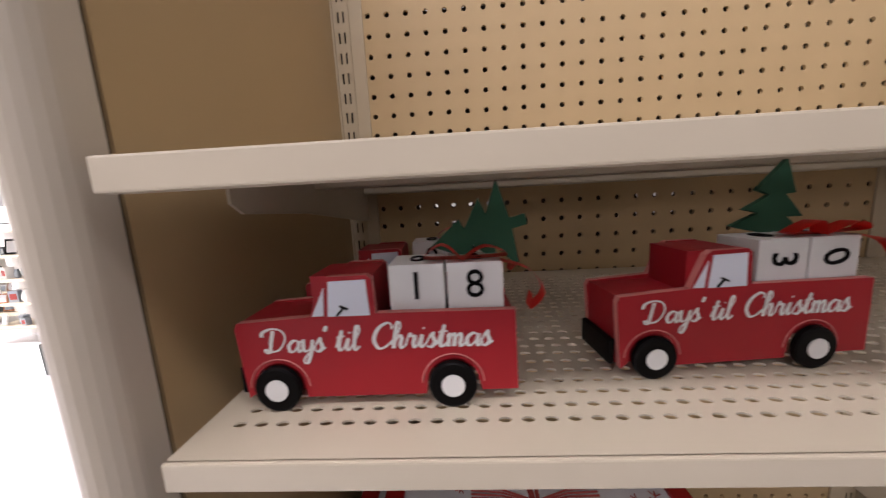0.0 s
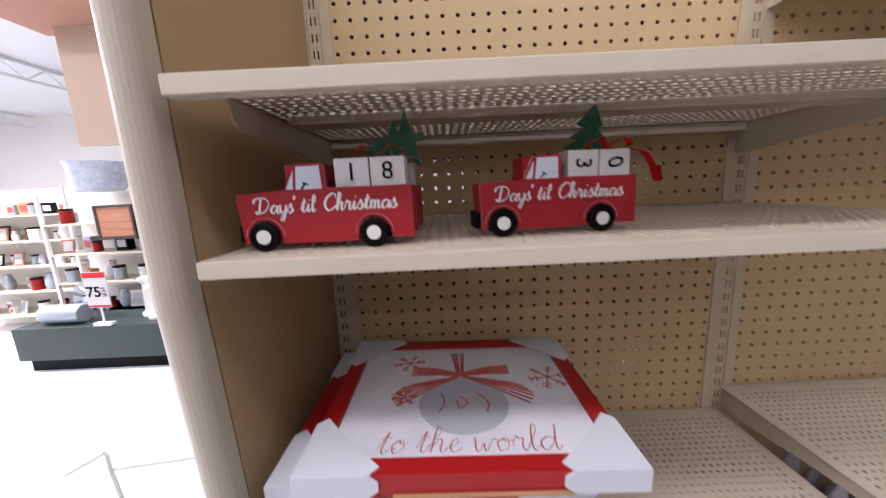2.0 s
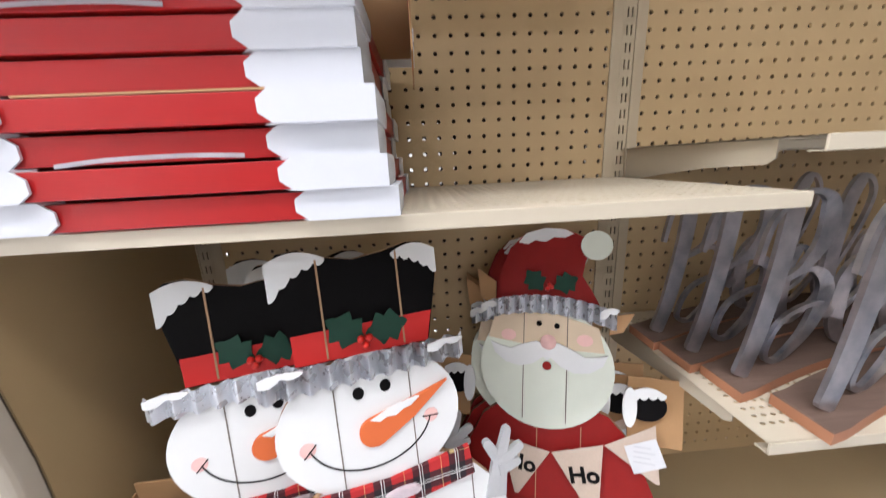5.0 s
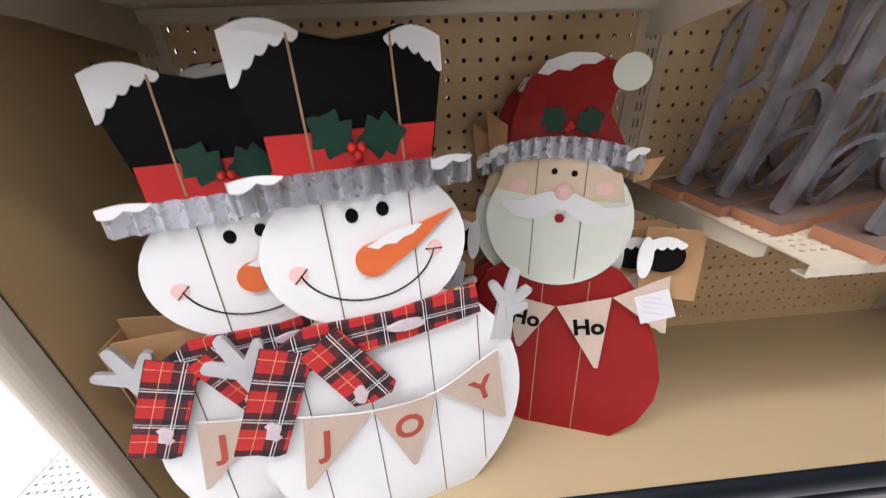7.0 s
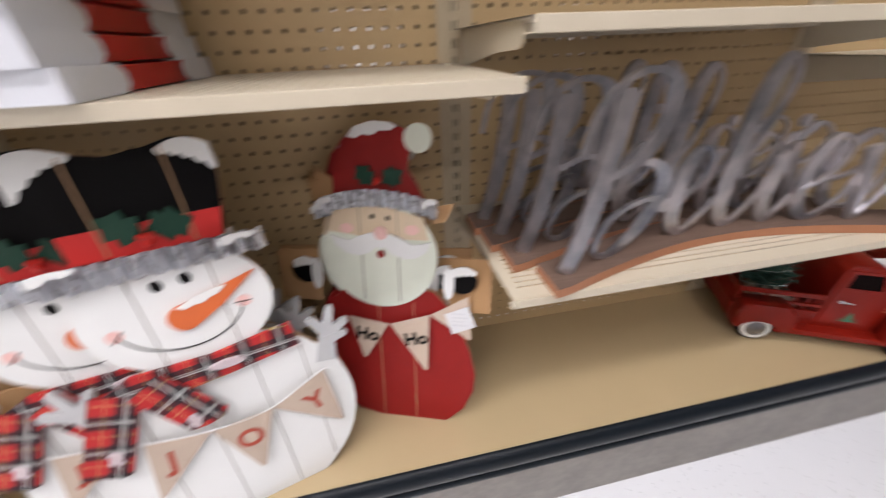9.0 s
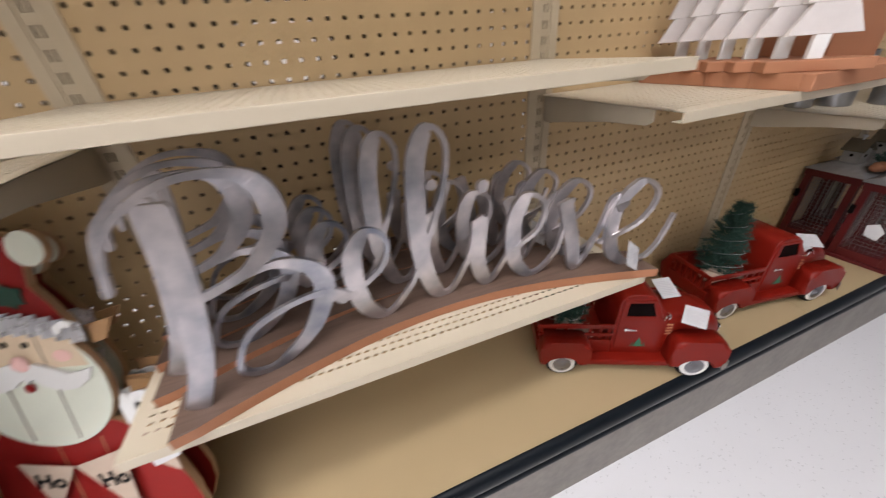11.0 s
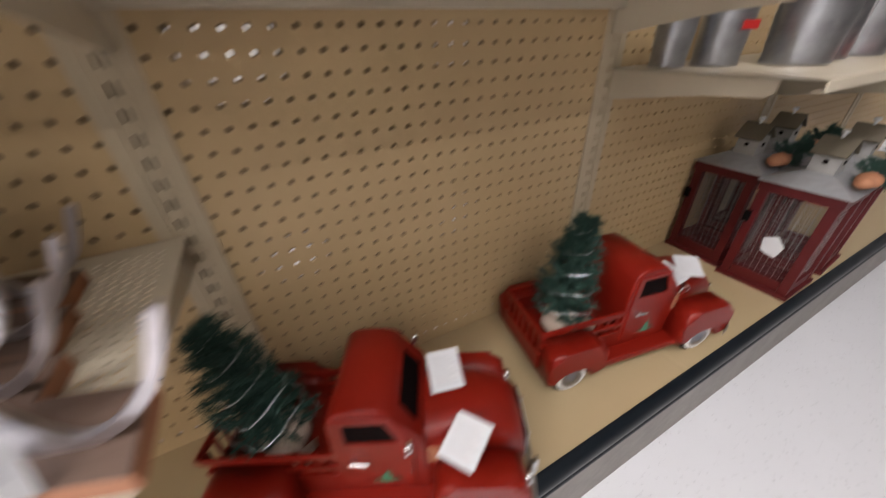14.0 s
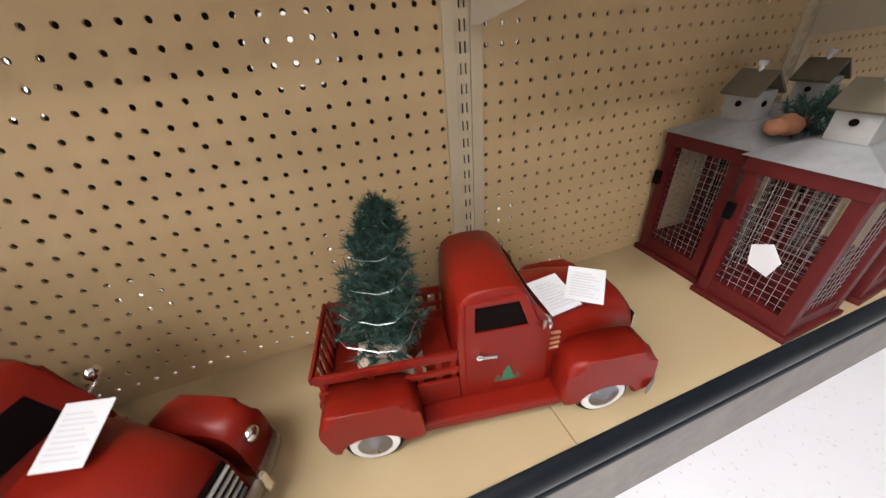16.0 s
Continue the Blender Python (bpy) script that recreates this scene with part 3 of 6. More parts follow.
def countdown_truck(m, digits, label, turned=False, tail=False):
    t = thing("countdown_truck", m, label, "decoration", "wooden countdown trucks")
    arch = lambda cx: ring(cx, 0.016, 0.0185, 0.0185, 180, 0, 8)
    side = [(0.003, 0.008)] + [(0.0085, 0.012)] + arch(0.027)[1:-1] + [(0.046, 0.008), (0.131, 0.008)] + arch(0.150)[1:-1] + [(0.170, 0.010), (0.195, 0.010), (0.194, 0.0675), (0.0995, 0.0685), (0.0985, 0.0925), (0.095, 0.0955), (0.068, 0.0952), (0.064, 0.0925), (0.0535, 0.0675), (0.001, 0.0645), (-0.001, 0.060)]
    pale = mat("worn_pink_edge", (0.62, 0.22, 0.2), 0.6) if "worn_pink_edge" not in bpy.data.materials else bpy.data.materials["worn_pink_edge"]
    part("front_panel", slab(bmesh.new(), side, 0, 0.006, 1), [RED_CRAFT, pale], t, "red painted wooden truck side")
    part("back_panel", slab(bmesh.new(), side, 0.049, 0.055, 1), [RED_CRAFT, pale], t)
    bm = bmesh.new()
    box(bm, 0.001, 0.054, 0.0062, 0.0488, 0.010, 0.064)
    box(bm, 0.054, 0.098, 0.0062, 0.0488, 0.010, 0.0945)
    part("cab_block", bm, RED_CRAFT, t)
    bm = bmesh.new()
    box(bm, 0.098, 0.193, 0.0062, 0.0488, 0.024, 0.032)
    box(bm, 0.188, 0.193, 0.0062, 0.0488, 0.032, 0.066)
    part("bed", bm, RED_CRAFT, t)
    part("bumper", box(bmesh.new(), -0.004, 0.0008, 0.004, 0.051, 0.010, 0.030, bevel=0.001), BLACK, t, "black bumper")
    for y in (-0.004, 0.0555):
        for cx in (0.027, 0.150):
            w = part("wheel", lathe(bmesh.new(), [(0.0150, 0), (0.0165, 0.001), (0.0165, 0.005), (0.0150, 0.006)], 28, pose(cx, y + 0.0045, 0.0168, 90)), BLACK, t, "black wooden wheel")
            part("hub", lathe(bmesh.new(), [(0.0070, 0), (0.0080, 0.0004), (0.0080, 0.0012)], 20, pose(cx, y - 0.0012 if y < 0 else y + 0.0045, 0.0168, 90)), WHITE, w, "white painted hub")
    part("window", slab(bmesh.new(), [(0.0665, 0.0675), (0.0955, 0.0675), (0.0945, 0.0925), (0.0690, 0.0920)], -0.0006, 0.0), GLASSY, t, "pale painted window")
    part("window", slab(bmesh.new(), [(0.0555, 0.0680), (0.0635, 0.0680), (0.0655, 0.0880)], -0.0006, 0.0), GLASSY, t, "pale painted window")
    bm = bmesh.new()
    tube(bm, [(0.073, -0.001, 0.068), (0.078, -0.001, 0.0735)], 0.0009)
    tube(bm, [(0.0755, -0.001, 0.0748), (0.0812, -0.001, 0.0722)], 0.0008)
    part("steering_wheel", bm, BLACK, t, "black painted steering wheel")
    for cx in (0.027, 0.150):
        bm = bmesh.new()
        tube(bm, [(x, -0.0004, z) for x, z in ring(cx, 0.016, 0.0215, 0.0215, 178, 2, 14)], 0.0005, 4)
        part("fender_line", bm, pale, t)
    brush("Days' til", 0.020, 0.066, 0.0425, t)
    brush("Christmas", 0.096, 0.081, 0.0430, t)
    rng = random.Random(digits)
    for k, dgt in enumerate(digits):
        bx = 0.1085 + 0.0405 * k + (0.002 if turned else 0)
        b = part("number_block", box(bmesh.new(), bx, bx + 0.0385, 0.0075, 0.046, 0.0325 + (0.034 if not turned else 0.0345), 0.0995, bevel=0.0008), WHITE, t, "white wooden number block", at=None)
        spin = pose(bx + 0.019, 0.0068, 0.0835, 0, 90 if (turned and k == 0) else (78 if turned else 0), 0)
        words("digit", dgt, 0.028, BLACK, b, spin, "black printed digit")
        words("digit", "02"[k], 0.026, BLACK, b, pose(bx + 0.019, 0.026, 0.1000) @ pose(0, 0, 0, -90), "black printed digit")
    part("bed_filler", box(bmesh.new(), 0.105, 0.186, 0.008, 0.0455, 0.0322, 0.066), DARK, t)
    tree = [(-0.034, 0), (-0.013, 0.012), (-0.026, 0.013), (-0.007, 0.026), (-0.019, 0.028), (0.0, 0.052), (0.014, 0.030), (0.006, 0.028), (0.025, 0.014), (0.012, 0.012), (0.034, 0.0), (0.004, -0.002), (0.004, -0.012), (-0.004, -0.012), (-0.004, -0.002)]
    tree = [(1.02 * x, 1.16 * z) for x, z in tree]
    if digits != "02":
        part("tree", slab(bmesh.new(), tree, -0.0025, 0.0025), GREEN_FELT, t, "green felt-covered tree", at=pose(0.152, 0.044, 0.100, 0, 10, 0) if turned else pose(0.196, 0.040, 0.121, 0, -104, 0))
    for off, w, h in ((0.0, 0.030, 0.010), (0.004, -0.026, 0.012)):
        pts = spline([(0.160, 0.012, 0.101), (0.160 + w * 0.5, 0.004, 0.101 + h), (0.160 + w, 0.010, 0.104), (0.160 + w * 0.5, 0.022, 0.1005), (0.160, 0.014, 0.102)], 6)
        part("ribbon", rib(bmesh.new(), pts, 0.013), RIBBON, t, "shiny red ribbon", smooth=True)
    pts = spline([(0.186, 0.010, 0.100), (0.204, 0.004, 0.094), (0.212, 0.0, 0.080), (0.202 + (0.018 if tail else 0), -0.002, 0.070 - (0.012 if tail else 0)), (0.205 + (0.018 if tail else 0), 0.004, 0.078)], 7)
    part("ribbon", rib(bmesh.new(), pts, 0.013), RIBBON, t, "shiny red ribbon", smooth=True)
    return t


def rib(bm, pts, width, up=(0, 1, 0)):
    """A thin ribbon along a line."""
    rows = []
    u = Vector(up)
    for i, p in enumerate(pts):
        rows.append((bm.verts.new(Vector(p) - u * width / 2), bm.verts.new(Vector(p) + u * width / 2)))
    for a, b in zip(rows, rows[1:]):
        bm.faces.new((a[0], a[1], b[1], b[0]))
    r = bmesh.ops.solidify(bm, geom=bm.faces[:], thickness=0.0005)
    return bm


countdown_truck(pose(0.021, -0.389, 1.643, 0, 0, 0.5), "18", "red wooden countdown truck with white number blocks one and eight")
countdown_truck(pose(0.294, -0.362, 1.643, 0, 0, 4.5), "30", "red wooden countdown truck with tilted number blocks and loose ribbon", True, True)
countdown_truck(pose(0.024, -0.285, 1.643, 0, 0, 2), "02", "red wooden countdown truck standing behind another in the corner")


# ---- framed pictures ----
def picture_frame(m, label, top=False, strip=None, spacer=False):
    w, d, h = 0.414, 0.345, 0.0270
    f = thing("framed_picture", m, label, "picture", "stacked framed pictures")
    for nm, (a, b, c, e) in (("frame_rail", (0, w, 0, 0.026)), ("frame_rail", (0, w, d - 0.026, d)), ("frame_rail", (0, 0.026, 0.0262, d - 0.0262)), ("frame_rail", (w - 0.026, w, 0.0262, d - 0.0262))):
        part(nm, box(bmesh.new(), a, b, c, e, 0, h, bevel=0.001), RED_FRAME, f, "red painted frame rail")
    pic = part("picture_panel", box(bmesh.new(), 0.0262, w - 0.0262, 0.0262, d - 0.0262, 0.004, h - 0.006), PRINT_SNOW, f, "white printed picture panel")
    z = h - 0.0056
    if top:
        cx, cy = w / 2, 0.218
        bm = bmesh.new()
        rng = random.Random(4)
        for s in (-1, 1):
            for k in range(5):
                o = (k - 2) * 0.0062
                tube(bm, [(cx, cy + o * 0.35, z), (cx + s * 0.045, cy + 0.012 + o * 0.8, z), (cx + s * 0.088, cy + 0.014 + o, z)], 0.0018, 4)
            for k in range(6):
                o = (k - 2.5) * 0.0055
                tube(bm, [(cx, cy - 0.004, z), (cx + s * (0.070 + o), cy - 0.036 + o * 0.6, z), (cx + s * (0.118 - abs(o)), cy - 0.062 + o * 1.6, z)], 0.0017, 4)
        for o in (-0.014, -0.009, -0.004, 0.004, 0.009):
            tube(bm, [(cx + o * 0.4, cy, z), (cx + o, cy + 0.078, z)], 0.0016, 4)
        part("bow_print", bm, PRINT_RED, pic, "red striped bow print")
        for sx, sy, r in ((0.112, 0.262, 0.030), (0.360, 0.205, 0.036), (0.112, 0.155, 0.021)):
            bm = bmesh.new()
            for k in range(6):
                a = k * math.pi / 3 + 0.2
                px, py = math.cos(a), math.sin(a)
                tube(bm, [(sx, sy, z), (sx + r * px, sy + r * py, z)], 0.0011, 4)
                for q in (0.5, 0.78):
                    for s in (-1, 1):
                        bx, by = sx + r * q * px, sy + r * q * py
                        tube(bm, [(bx, by, z), (bx + r * 0.26 * math.cos(a + s * 0.9), by + r * 0.26 * math.sin(a + s * 0.9), z)], 0.0009, 4)
            part("snowflake_print", bm, PRINT_RED, pic, "red snowflake print")
        part("bauble_print", lathe(bmesh.new(), [(0.001, 0), (0.070, 0), (0.070, 0.0006)], 36, pose(cx, 0.138, z - 0.0003)), PRINT_GREY, pic, "grey bauble print")
        bm = bmesh.new()
        for k, pts in enumerate(([(-0.03, 0.02), (-0.026, 0.0), (-0.034, -0.02)], [(-0.004, 0.012), (0.006, 0.0), (-0.006, -0.012), (-0.008, 0.006)], [(0.02, 0.02), (0.034, 0.0), (0.030, -0.02)])):
            tube(bm, [(cx + x * 1.15, 0.138 + y * 1.15, z + 0.0006) for x, y in spline(pts, 5)], 0.0013, 4)
        part("script_print", bm, PRINT_RED, pic, "dark red script print")
        part("script_print", tube(bmesh.new(), [(cx - 0.10, 0.0445, z), (cx - 0.094, 0.047, z)], 0.0006, 4), PRINT_RED, pic, "thin dark red script print")
        brush("to the world", 0.0, 0.24, 0.0, pic, PRINT_RED, 0.27, pose(cx - 0.120, 0.037, z, -90))
    for sx in (0, 1):
        for sy in (0, 1):
            bm = bmesh.new()
            L = 0.092 - 0.01 * random.Random(int(m[2][3] * 1000) + sx).random()
            out = [(-0.0035, -0.0035), (L, -0.0035), (L + 0.012, 0.010), (L * 0.75, 0.040), (0.040, L * 0.75), (0.010, L + 0.012), (-0.0035, L)]
            mp = lambda x, y: (x if not sx else w - x, y if not sy else d - y)
            for z0, z1 in ((h + 0.0003, h + 0.0022), (-0.0015, -0.0003)):
                lo, hi = [bm.verts.new((*mp(x, y), z0)) for x, y in out], [bm.verts.new((*mp(x, y), z1)) for x, y in out]
                bm.faces.new(lo), bm.faces.new(hi)
                for i in range(len(out)):
                    j = (i + 1) % len(out)
                    bm.faces.new((lo[i], lo[j], hi[j], hi[i]))
            face = [(-0.0035, -0.0010), (L, -0.0010), (L + 0.012, 0.008), (L + 0.012, h - 0.007), (L, h + 0.0018), (-0.0035, h + 0.0018)]
            for along in (0, 1):
                ys = (-0.0036, -0.0012)
                rows = []
                for yy in ys:
                    rows.append([bm.verts.new((*(mp(u, yy) if along == 0 else mp(yy, u)), v)) for u, v in face])
                bm.faces.new(rows[0]), bm.faces.new(rows[1])
                for i in range(len(face)):
                    j = (i + 1) % len(face)
                    bm.faces.new((rows[0][i], rows[0][j], rows[1][j], rows[1][i]))
            part("corner_guard", bm, CARD_W, f, "white folded card corner guard")
    if spacer:
        part("card_spacer", box(bmesh.new(), 0.115, 0.330, -0.0045, 0.024, -0.0026, -0.0006), CARD_B, f, "brown cardboard spacer")
    if strip is not None:
        bm = bmesh.new()
        rib(bm, spline([(0.10 + strip, -0.0015, 0.0), (0.15 + strip, -0.004, 0.004), (0.22 + strip, -0.004, 0.005), (0.27 + strip, -0.0015, 0.003)], 6), 0.0042, (0, 0.15, 1))
        part("packing_strip", bm, CARD_W, f, "pale packing strip")
    return f


rng = random.Random(11)
for i in range(8):
    dx = (0.034, 0.026, 0.018, 0.020, 0.010, 0.008, 0.010, 0.060)[i]
    dy = (-0.396, -0.403, -0.396, -0.401, -0.396, -0.400, -0.399, -0.428)[i]
    picture_frame(pose(dx, dy, 1.1312 + 0.0306 * i + (0.009 if i == 7 else 0), 0, 1.2 if i == 7 else 0, rng.uniform(-0.9, 0.9)),
                  "red framed holiday picture with white card corners atop the stack" if i == 7 else "red framed picture with white card corners in a stack",
                  i == 7, {2: 0.02, 6: -0.01}.get(i), i in (4, 7))


# ---- wooden snowmen ----
def bunting(t, spots, letters, colour, size, y=-0.012):
    for (xa, za, xb, zb, xt, zt), ch in zip(spots, letters):
        fl = part("bunting_flag", slab(bmesh.new(), [(xa, za), (xb, zb), (xt + 0.004, zt), (xt - 0.004, zt)], y - 0.001, y), BURLAP, t, "burlap bunting flag")
        if ch:
            cx, cz = (xa + xb) / 2 * 0.62 + xt * 0.38, (za + zb) / 2 * 0.62 + zt * 0.38
            ang = math.degrees(math.atan2(zb - za, xb - xa))
            words("letter", ch, size, colour, fl, pose(cx, y - 0.0013, cz, 0, -0.6 * ang, 0), "printed letter", 0, 0.0016)


def corrugated(x0, x1, z0, z1, waves, tilt, y=-0.016, amp=0.006, arc=0.0):
    """A strip of corrugated metal with upright folds."""
    bm = bmesh.new()
    n = waves * 8
    rows = []
    for i in range(n + 1):
        s = i / n
        x = x0 + (x1 - x0) * s
        yy = y + amp * math.cos(2 * math.pi * waves * s)
        lift = tilt * s + arc * (1 - (2 * s - 1) ** 2)
        rows.append((bm.verts.new((x, yy, z0 + lift)), bm.verts.new((x, yy, z1 + lift))))
    for a, b in zip(rows, rows[1:]):
        bm.faces.new((a[0], b[0], b[1], a[1]))
    bmesh.ops.solidify(bm, geom=bm.faces[:], thickness=0.0012)
    return bm


def snow_cap(x0, x1, z, drop, bumps, tilt=0.0, height=0.014, skew=1):
    """A ragged white patch of painted snow, its lower edge in scallops."""
    up = [(x0 + (x1 - x0) * k / 8, z + tilt * k / 8 + height * math.sin(math.pi * (0.08 + 0.84 * k / 8))) for k in range(9)]
    low = []
    for k in range(bumps * 4, -1, -1):
        s = k / (bumps * 4)
        q = (1 - s) if skew > 0 else s
        low.append((x0 + (x1 - x0) * s, z + tilt * s - drop * q * q - 0.006 * abs(math.sin(math.pi * bumps * s))))
    return up + low


def twig_hand(m, t, label):
    bm = bmesh.new()
    pts = [((0.0, -0.07), (0.0, 0.0)), ((0.0, -0.005), (-0.030, 0.030)), ((0.0, 0.0), (0.006, 0.052)), ((0.0, -0.008), (0.036, 0.020)), ((0.0, -0.02), (0.034, -0.008))]
    for k, ((xa, za), (xb, zb)) in enumerate(pts):
        w = 0.020 if k == 0 else 0.011
        d = Vector((xb - xa, zb - za)).normalized()
        nrm = Vector((-d.y, d.x))
        outline = [Vector((xa, za)) + nrm * w, Vector((xa, za)) - nrm * w, Vector((xb, zb)) - nrm * w * 0.72]
        outline += [Vector((xb, zb)) + d * w * 0.7 * math.sin(math.pi * q / 4) - nrm * w * 0.72 * math.cos(math.pi * q / 4) for q in (1, 2, 3)] + [Vector((xb, zb)) + nrm * w * 0.72]
        slab(bm, [(p.x, p.y) for p in outline], -0.0005 * k, 0.008)
    return part("twig_hand", bm, GALV_W, t, label, at=m)


GALV_W = mat("whitewashed_tin", (0.50, 0.50, 0.50), 0.5, metal=0.25, vary=0.12, scale=70, bump=0.2)


def snowman(m, label):
    t = thing("wooden_snowman", m, label, "decoration", "plank snowmen")
    th = 0.014
    cut = [(0.15 + 0.218 * math.cos(radians(a)), 0.205 + 0.235 * math.sin(radians(a))) for a in range(-61, 242, 9)]
    cut = [(x, max(z, 0.0)) for x, z in cut]
    part("body_board", slab(bmesh.new(), [(0.045, 0.0)] + [(0.262, 0.0)] + [p for p in cut if p[1] > 0.004], 0, th, 1), [WHITE, CUTEDGE], t, "white painted plank body")
    part("head_board", slab(bmesh.new(), ring(0.138, 0.505, 0.139, 0.113, n=44), -0.004, th - 0.004, 1), [WHITE, CUTEDGE], t, "white painted plank head")
    hat = [(0.045, 0.615), (0.238, 0.615), (0.262, 0.735), (0.258, 0.758), (0.240, 0.774), (0.215, 0.776), (0.178, 0.766), (0.135, 0.760), (0.095, 0.768), (0.062, 0.782), (0.036, 0.780), (0.020, 0.764), (0.018, 0.745)]
    part("hat", slab(bmesh.new(), hat, -0.003, th - 0.003, 1), [BLACK, CUTEDGE], t, "black painted plank hat")
    part("hat_band", slab(bmesh.new(), [(0.040, 0.617), (0.236, 0.617), (0.246, 0.664), (0.039, 0.662)], -0.0042, -0.0031), RED_BAND, t, "red hat band")
    for xa, xb, z, dr, sk in ((0.0185, 0.098, 0.768, 0.050, 1), (0.192, 0.2615, 0.762, 0.034, -1)):
        part("snow_patch", slab(bmesh.new(), snow_cap(xa, xb, z - 0.004, dr, 5, 0, 0.016, sk), -0.0046, -0.0031), WHITE, t, "ragged white snow patch")
    part("brim", corrugated(-0.012, 0.292, 0.579, 0.617, 11, 0.004, amp=0.0075), BRIM_TIN, t, "corrugated galvanised brim", smooth=True)
    for xa in (0.0, 0.235):
        part("brim_snow", slab(bmesh.new(), snow_cap(xa - 0.006, xa + 0.052, 0.616, 0.010, 2, 0.001, 0.005), -0.0262, -0.0240), WHITE, t, "white snow on the brim")
    for gx, za, zb in ((0.100, 0.0, 0.40), (0.204, 0.0, 0.40), (0.290, 0.04, 0.36), (0.010, 0.04, 0.40)):
        part("board_groove", box(bmesh.new(), gx - 0.0010, gx + 0.0010, -0.0006, 0.002, max(za, 0.002), zb), GROOVE, t)
    for gx in (0.085, 0.199):
        part("board_groove", box(bmesh.new(), gx - 0.0010, gx + 0.0010, -0.0047, 0.0, 0.412, 0.600), GROOVE, t)
        part("board_groove", box(bmesh.new(), gx - 0.0014, gx + 0.0014, -0.0052, 0.0, 0.620, 0.766), CUTEDGE, t)
    for ex, ez in ((0.120, 0.557), (0.161, 0.560)):
        part("eye", slab(bmesh.new(), ring(ex, ez, 0.0085, 0.0100, n=18), -0.0052, -0.0041), BLACK, t, "black painted eye")
    nose = ring(0.138, 0.492, 0.024, 0.0235, 110, 300, 16) + [(0.200, 0.500), (0.260, 0.547), (0.205, 0.532)]
    ns = part("nose", slab(bmesh.new(), nose, -0.010, -0.0042), ORANGE, t, "orange wooden carrot nose")
    part("nose_snow", slab(bmesh.new(), [(0.132, 0.513), (0.146, 0.507), (0.158, 0.512), (0.172, 0.511), (0.184, 0.518), (0.197, 0.521), (0.212, 0.532), (0.205, 0.534), (0.165, 0.527)], -0.0108, -0.0101), WHITE, ns, "white snow on the nose")
    for bx, bz in ((0.040, 0.490), (0.228, 0.492)):
        part("cheek", slab(bmesh.new(), ring(bx, bz, 0.0115, 0.0115, n=18), -0.0049, -0.0041), PINK, t, "pink painted cheek")
    bm = bmesh.new()
    tube(bm, [(x, -0.0046, z) for x, z in ring(0.134, 0.505, 0.094, 0.072, 193, 349, 22)], 0.0013, 5)
    tube(bm, [(0.034, -0.0046, 0.478), (0.052, -0.0046, 0.496)], 0.0012, 5)
    tube(bm, [(0.214, -0.0046, 0.492), (0.240, -0.0046, 0.490)], 0.0012, 5)
    part("smile", bm, BLACK, t, "thin black smile")
    part("scarf_wrap", slab(bmesh.new(), [(-0.012, 0.392), (0.03, 0.414), (0.15, 0.408), (0.285, 0.424), (0.292, 0.372), (0.16, 0.358), (0.06, 0.352), (0.0, 0.345)], -0.012, -0.0042), TARTAN, t, "red tartan cloth scarf")
    part("scarf_tail", slab(bmesh.new(), [(-0.036, 0.0), (0.032, 0.0), (0.034, -0.165), (0.020, -0.172), (-0.004, -0.166), (-0.034, -0.170)], -0.016, -0.0122, 0, 0.001), TARTAN, t, "hanging tartan scarf end", at=pose(0.006, 0, 0.388, 0, 25, 0))
    part("scarf_tail", slab(bmesh.new(), [(-0.034, 0.0), (0.030, 0.004), (0.036, -0.130), (0.020, -0.142), (-0.010, -0.134), (-0.034, -0.120)], -0.019, -0.0162, 0, 0.001), TARTAN, t, "hanging tartan scarf end", at=pose(0.048, 0, 0.392, 0, -28, 0))
    for px, pz in ((-0.040, 0.270), (0.085, 0.290), (0.17, 0.385)):
        part("snow_dab", slab(bmesh.new(), [(x + 0.003 * math.sin(5 * z * 300), z) for x, z in ring(px, pz, 0.010 if px < 0.15 else 0.028, 0.017 if px < 0.15 else 0.008, n=14)], -0.0196 if px > 0 else -0.0172, -0.0121), DAB, t, "dab of white snow paint")
    bunting(t, ((0.0, 0.272, 0.096, 0.246, -0.018, 0.140), (0.098, 0.246, 0.205, 0.244, 0.152, 0.108), (0.207, 0.244, 0.318, 0.290, 0.326, 0.142)), "JOY", RUST_INK, 0.062)
    bm = bmesh.new()
    tube(bm, spline([(-0.05, -0.012, 0.30), (0.0, -0.0125, 0.276), (0.1, -0.0125, 0.248), (0.206, -0.0125, 0.246), (0.318, -0.0125, 0.292), (0.345, -0.010, 0.262)], 5), 0.0012, 5)
    part("string", bm, WHITE, t, "white string")
    for hx, hz, tilt in ((0.122, 0.658, 38), (0.182, 0.652, -8)):
        leaf = [(0.066 * (s - 0.5), 0.025 * math.sin(math.pi * s) * (1 + 0.28 * math.cos(6 * math.pi * s))) for s in [k / 12 for k in range(13)]]
        leaf = leaf + [(x, -z) for x, z in leaf[-2:0:-1]]
        part("holly_leaf", slab(bmesh.new(), leaf, -0.0006, 0.0006), HOLLY, t, "dark green holly leaf", at=pose(hx - 0.008, -0.0075, hz, 8, tilt, 0))
    for bx, bz in ((0.134, 0.642), (0.146, 0.642), (0.140, 0.631)):
        part("berry", lathe(bmesh.new(), [(0.0005, -0.006), (0.0045, -0.004), (0.006, 0), (0.0045, 0.004), (0.0005, 0.006)], 12, pose(bx, -0.012, bz)), RIBBON, t, "red berry", smooth=True)
    twig_hand(pose(0.345, -0.004, 0.372, 0, 12, 0), t, "whitewashed tin twig hand")
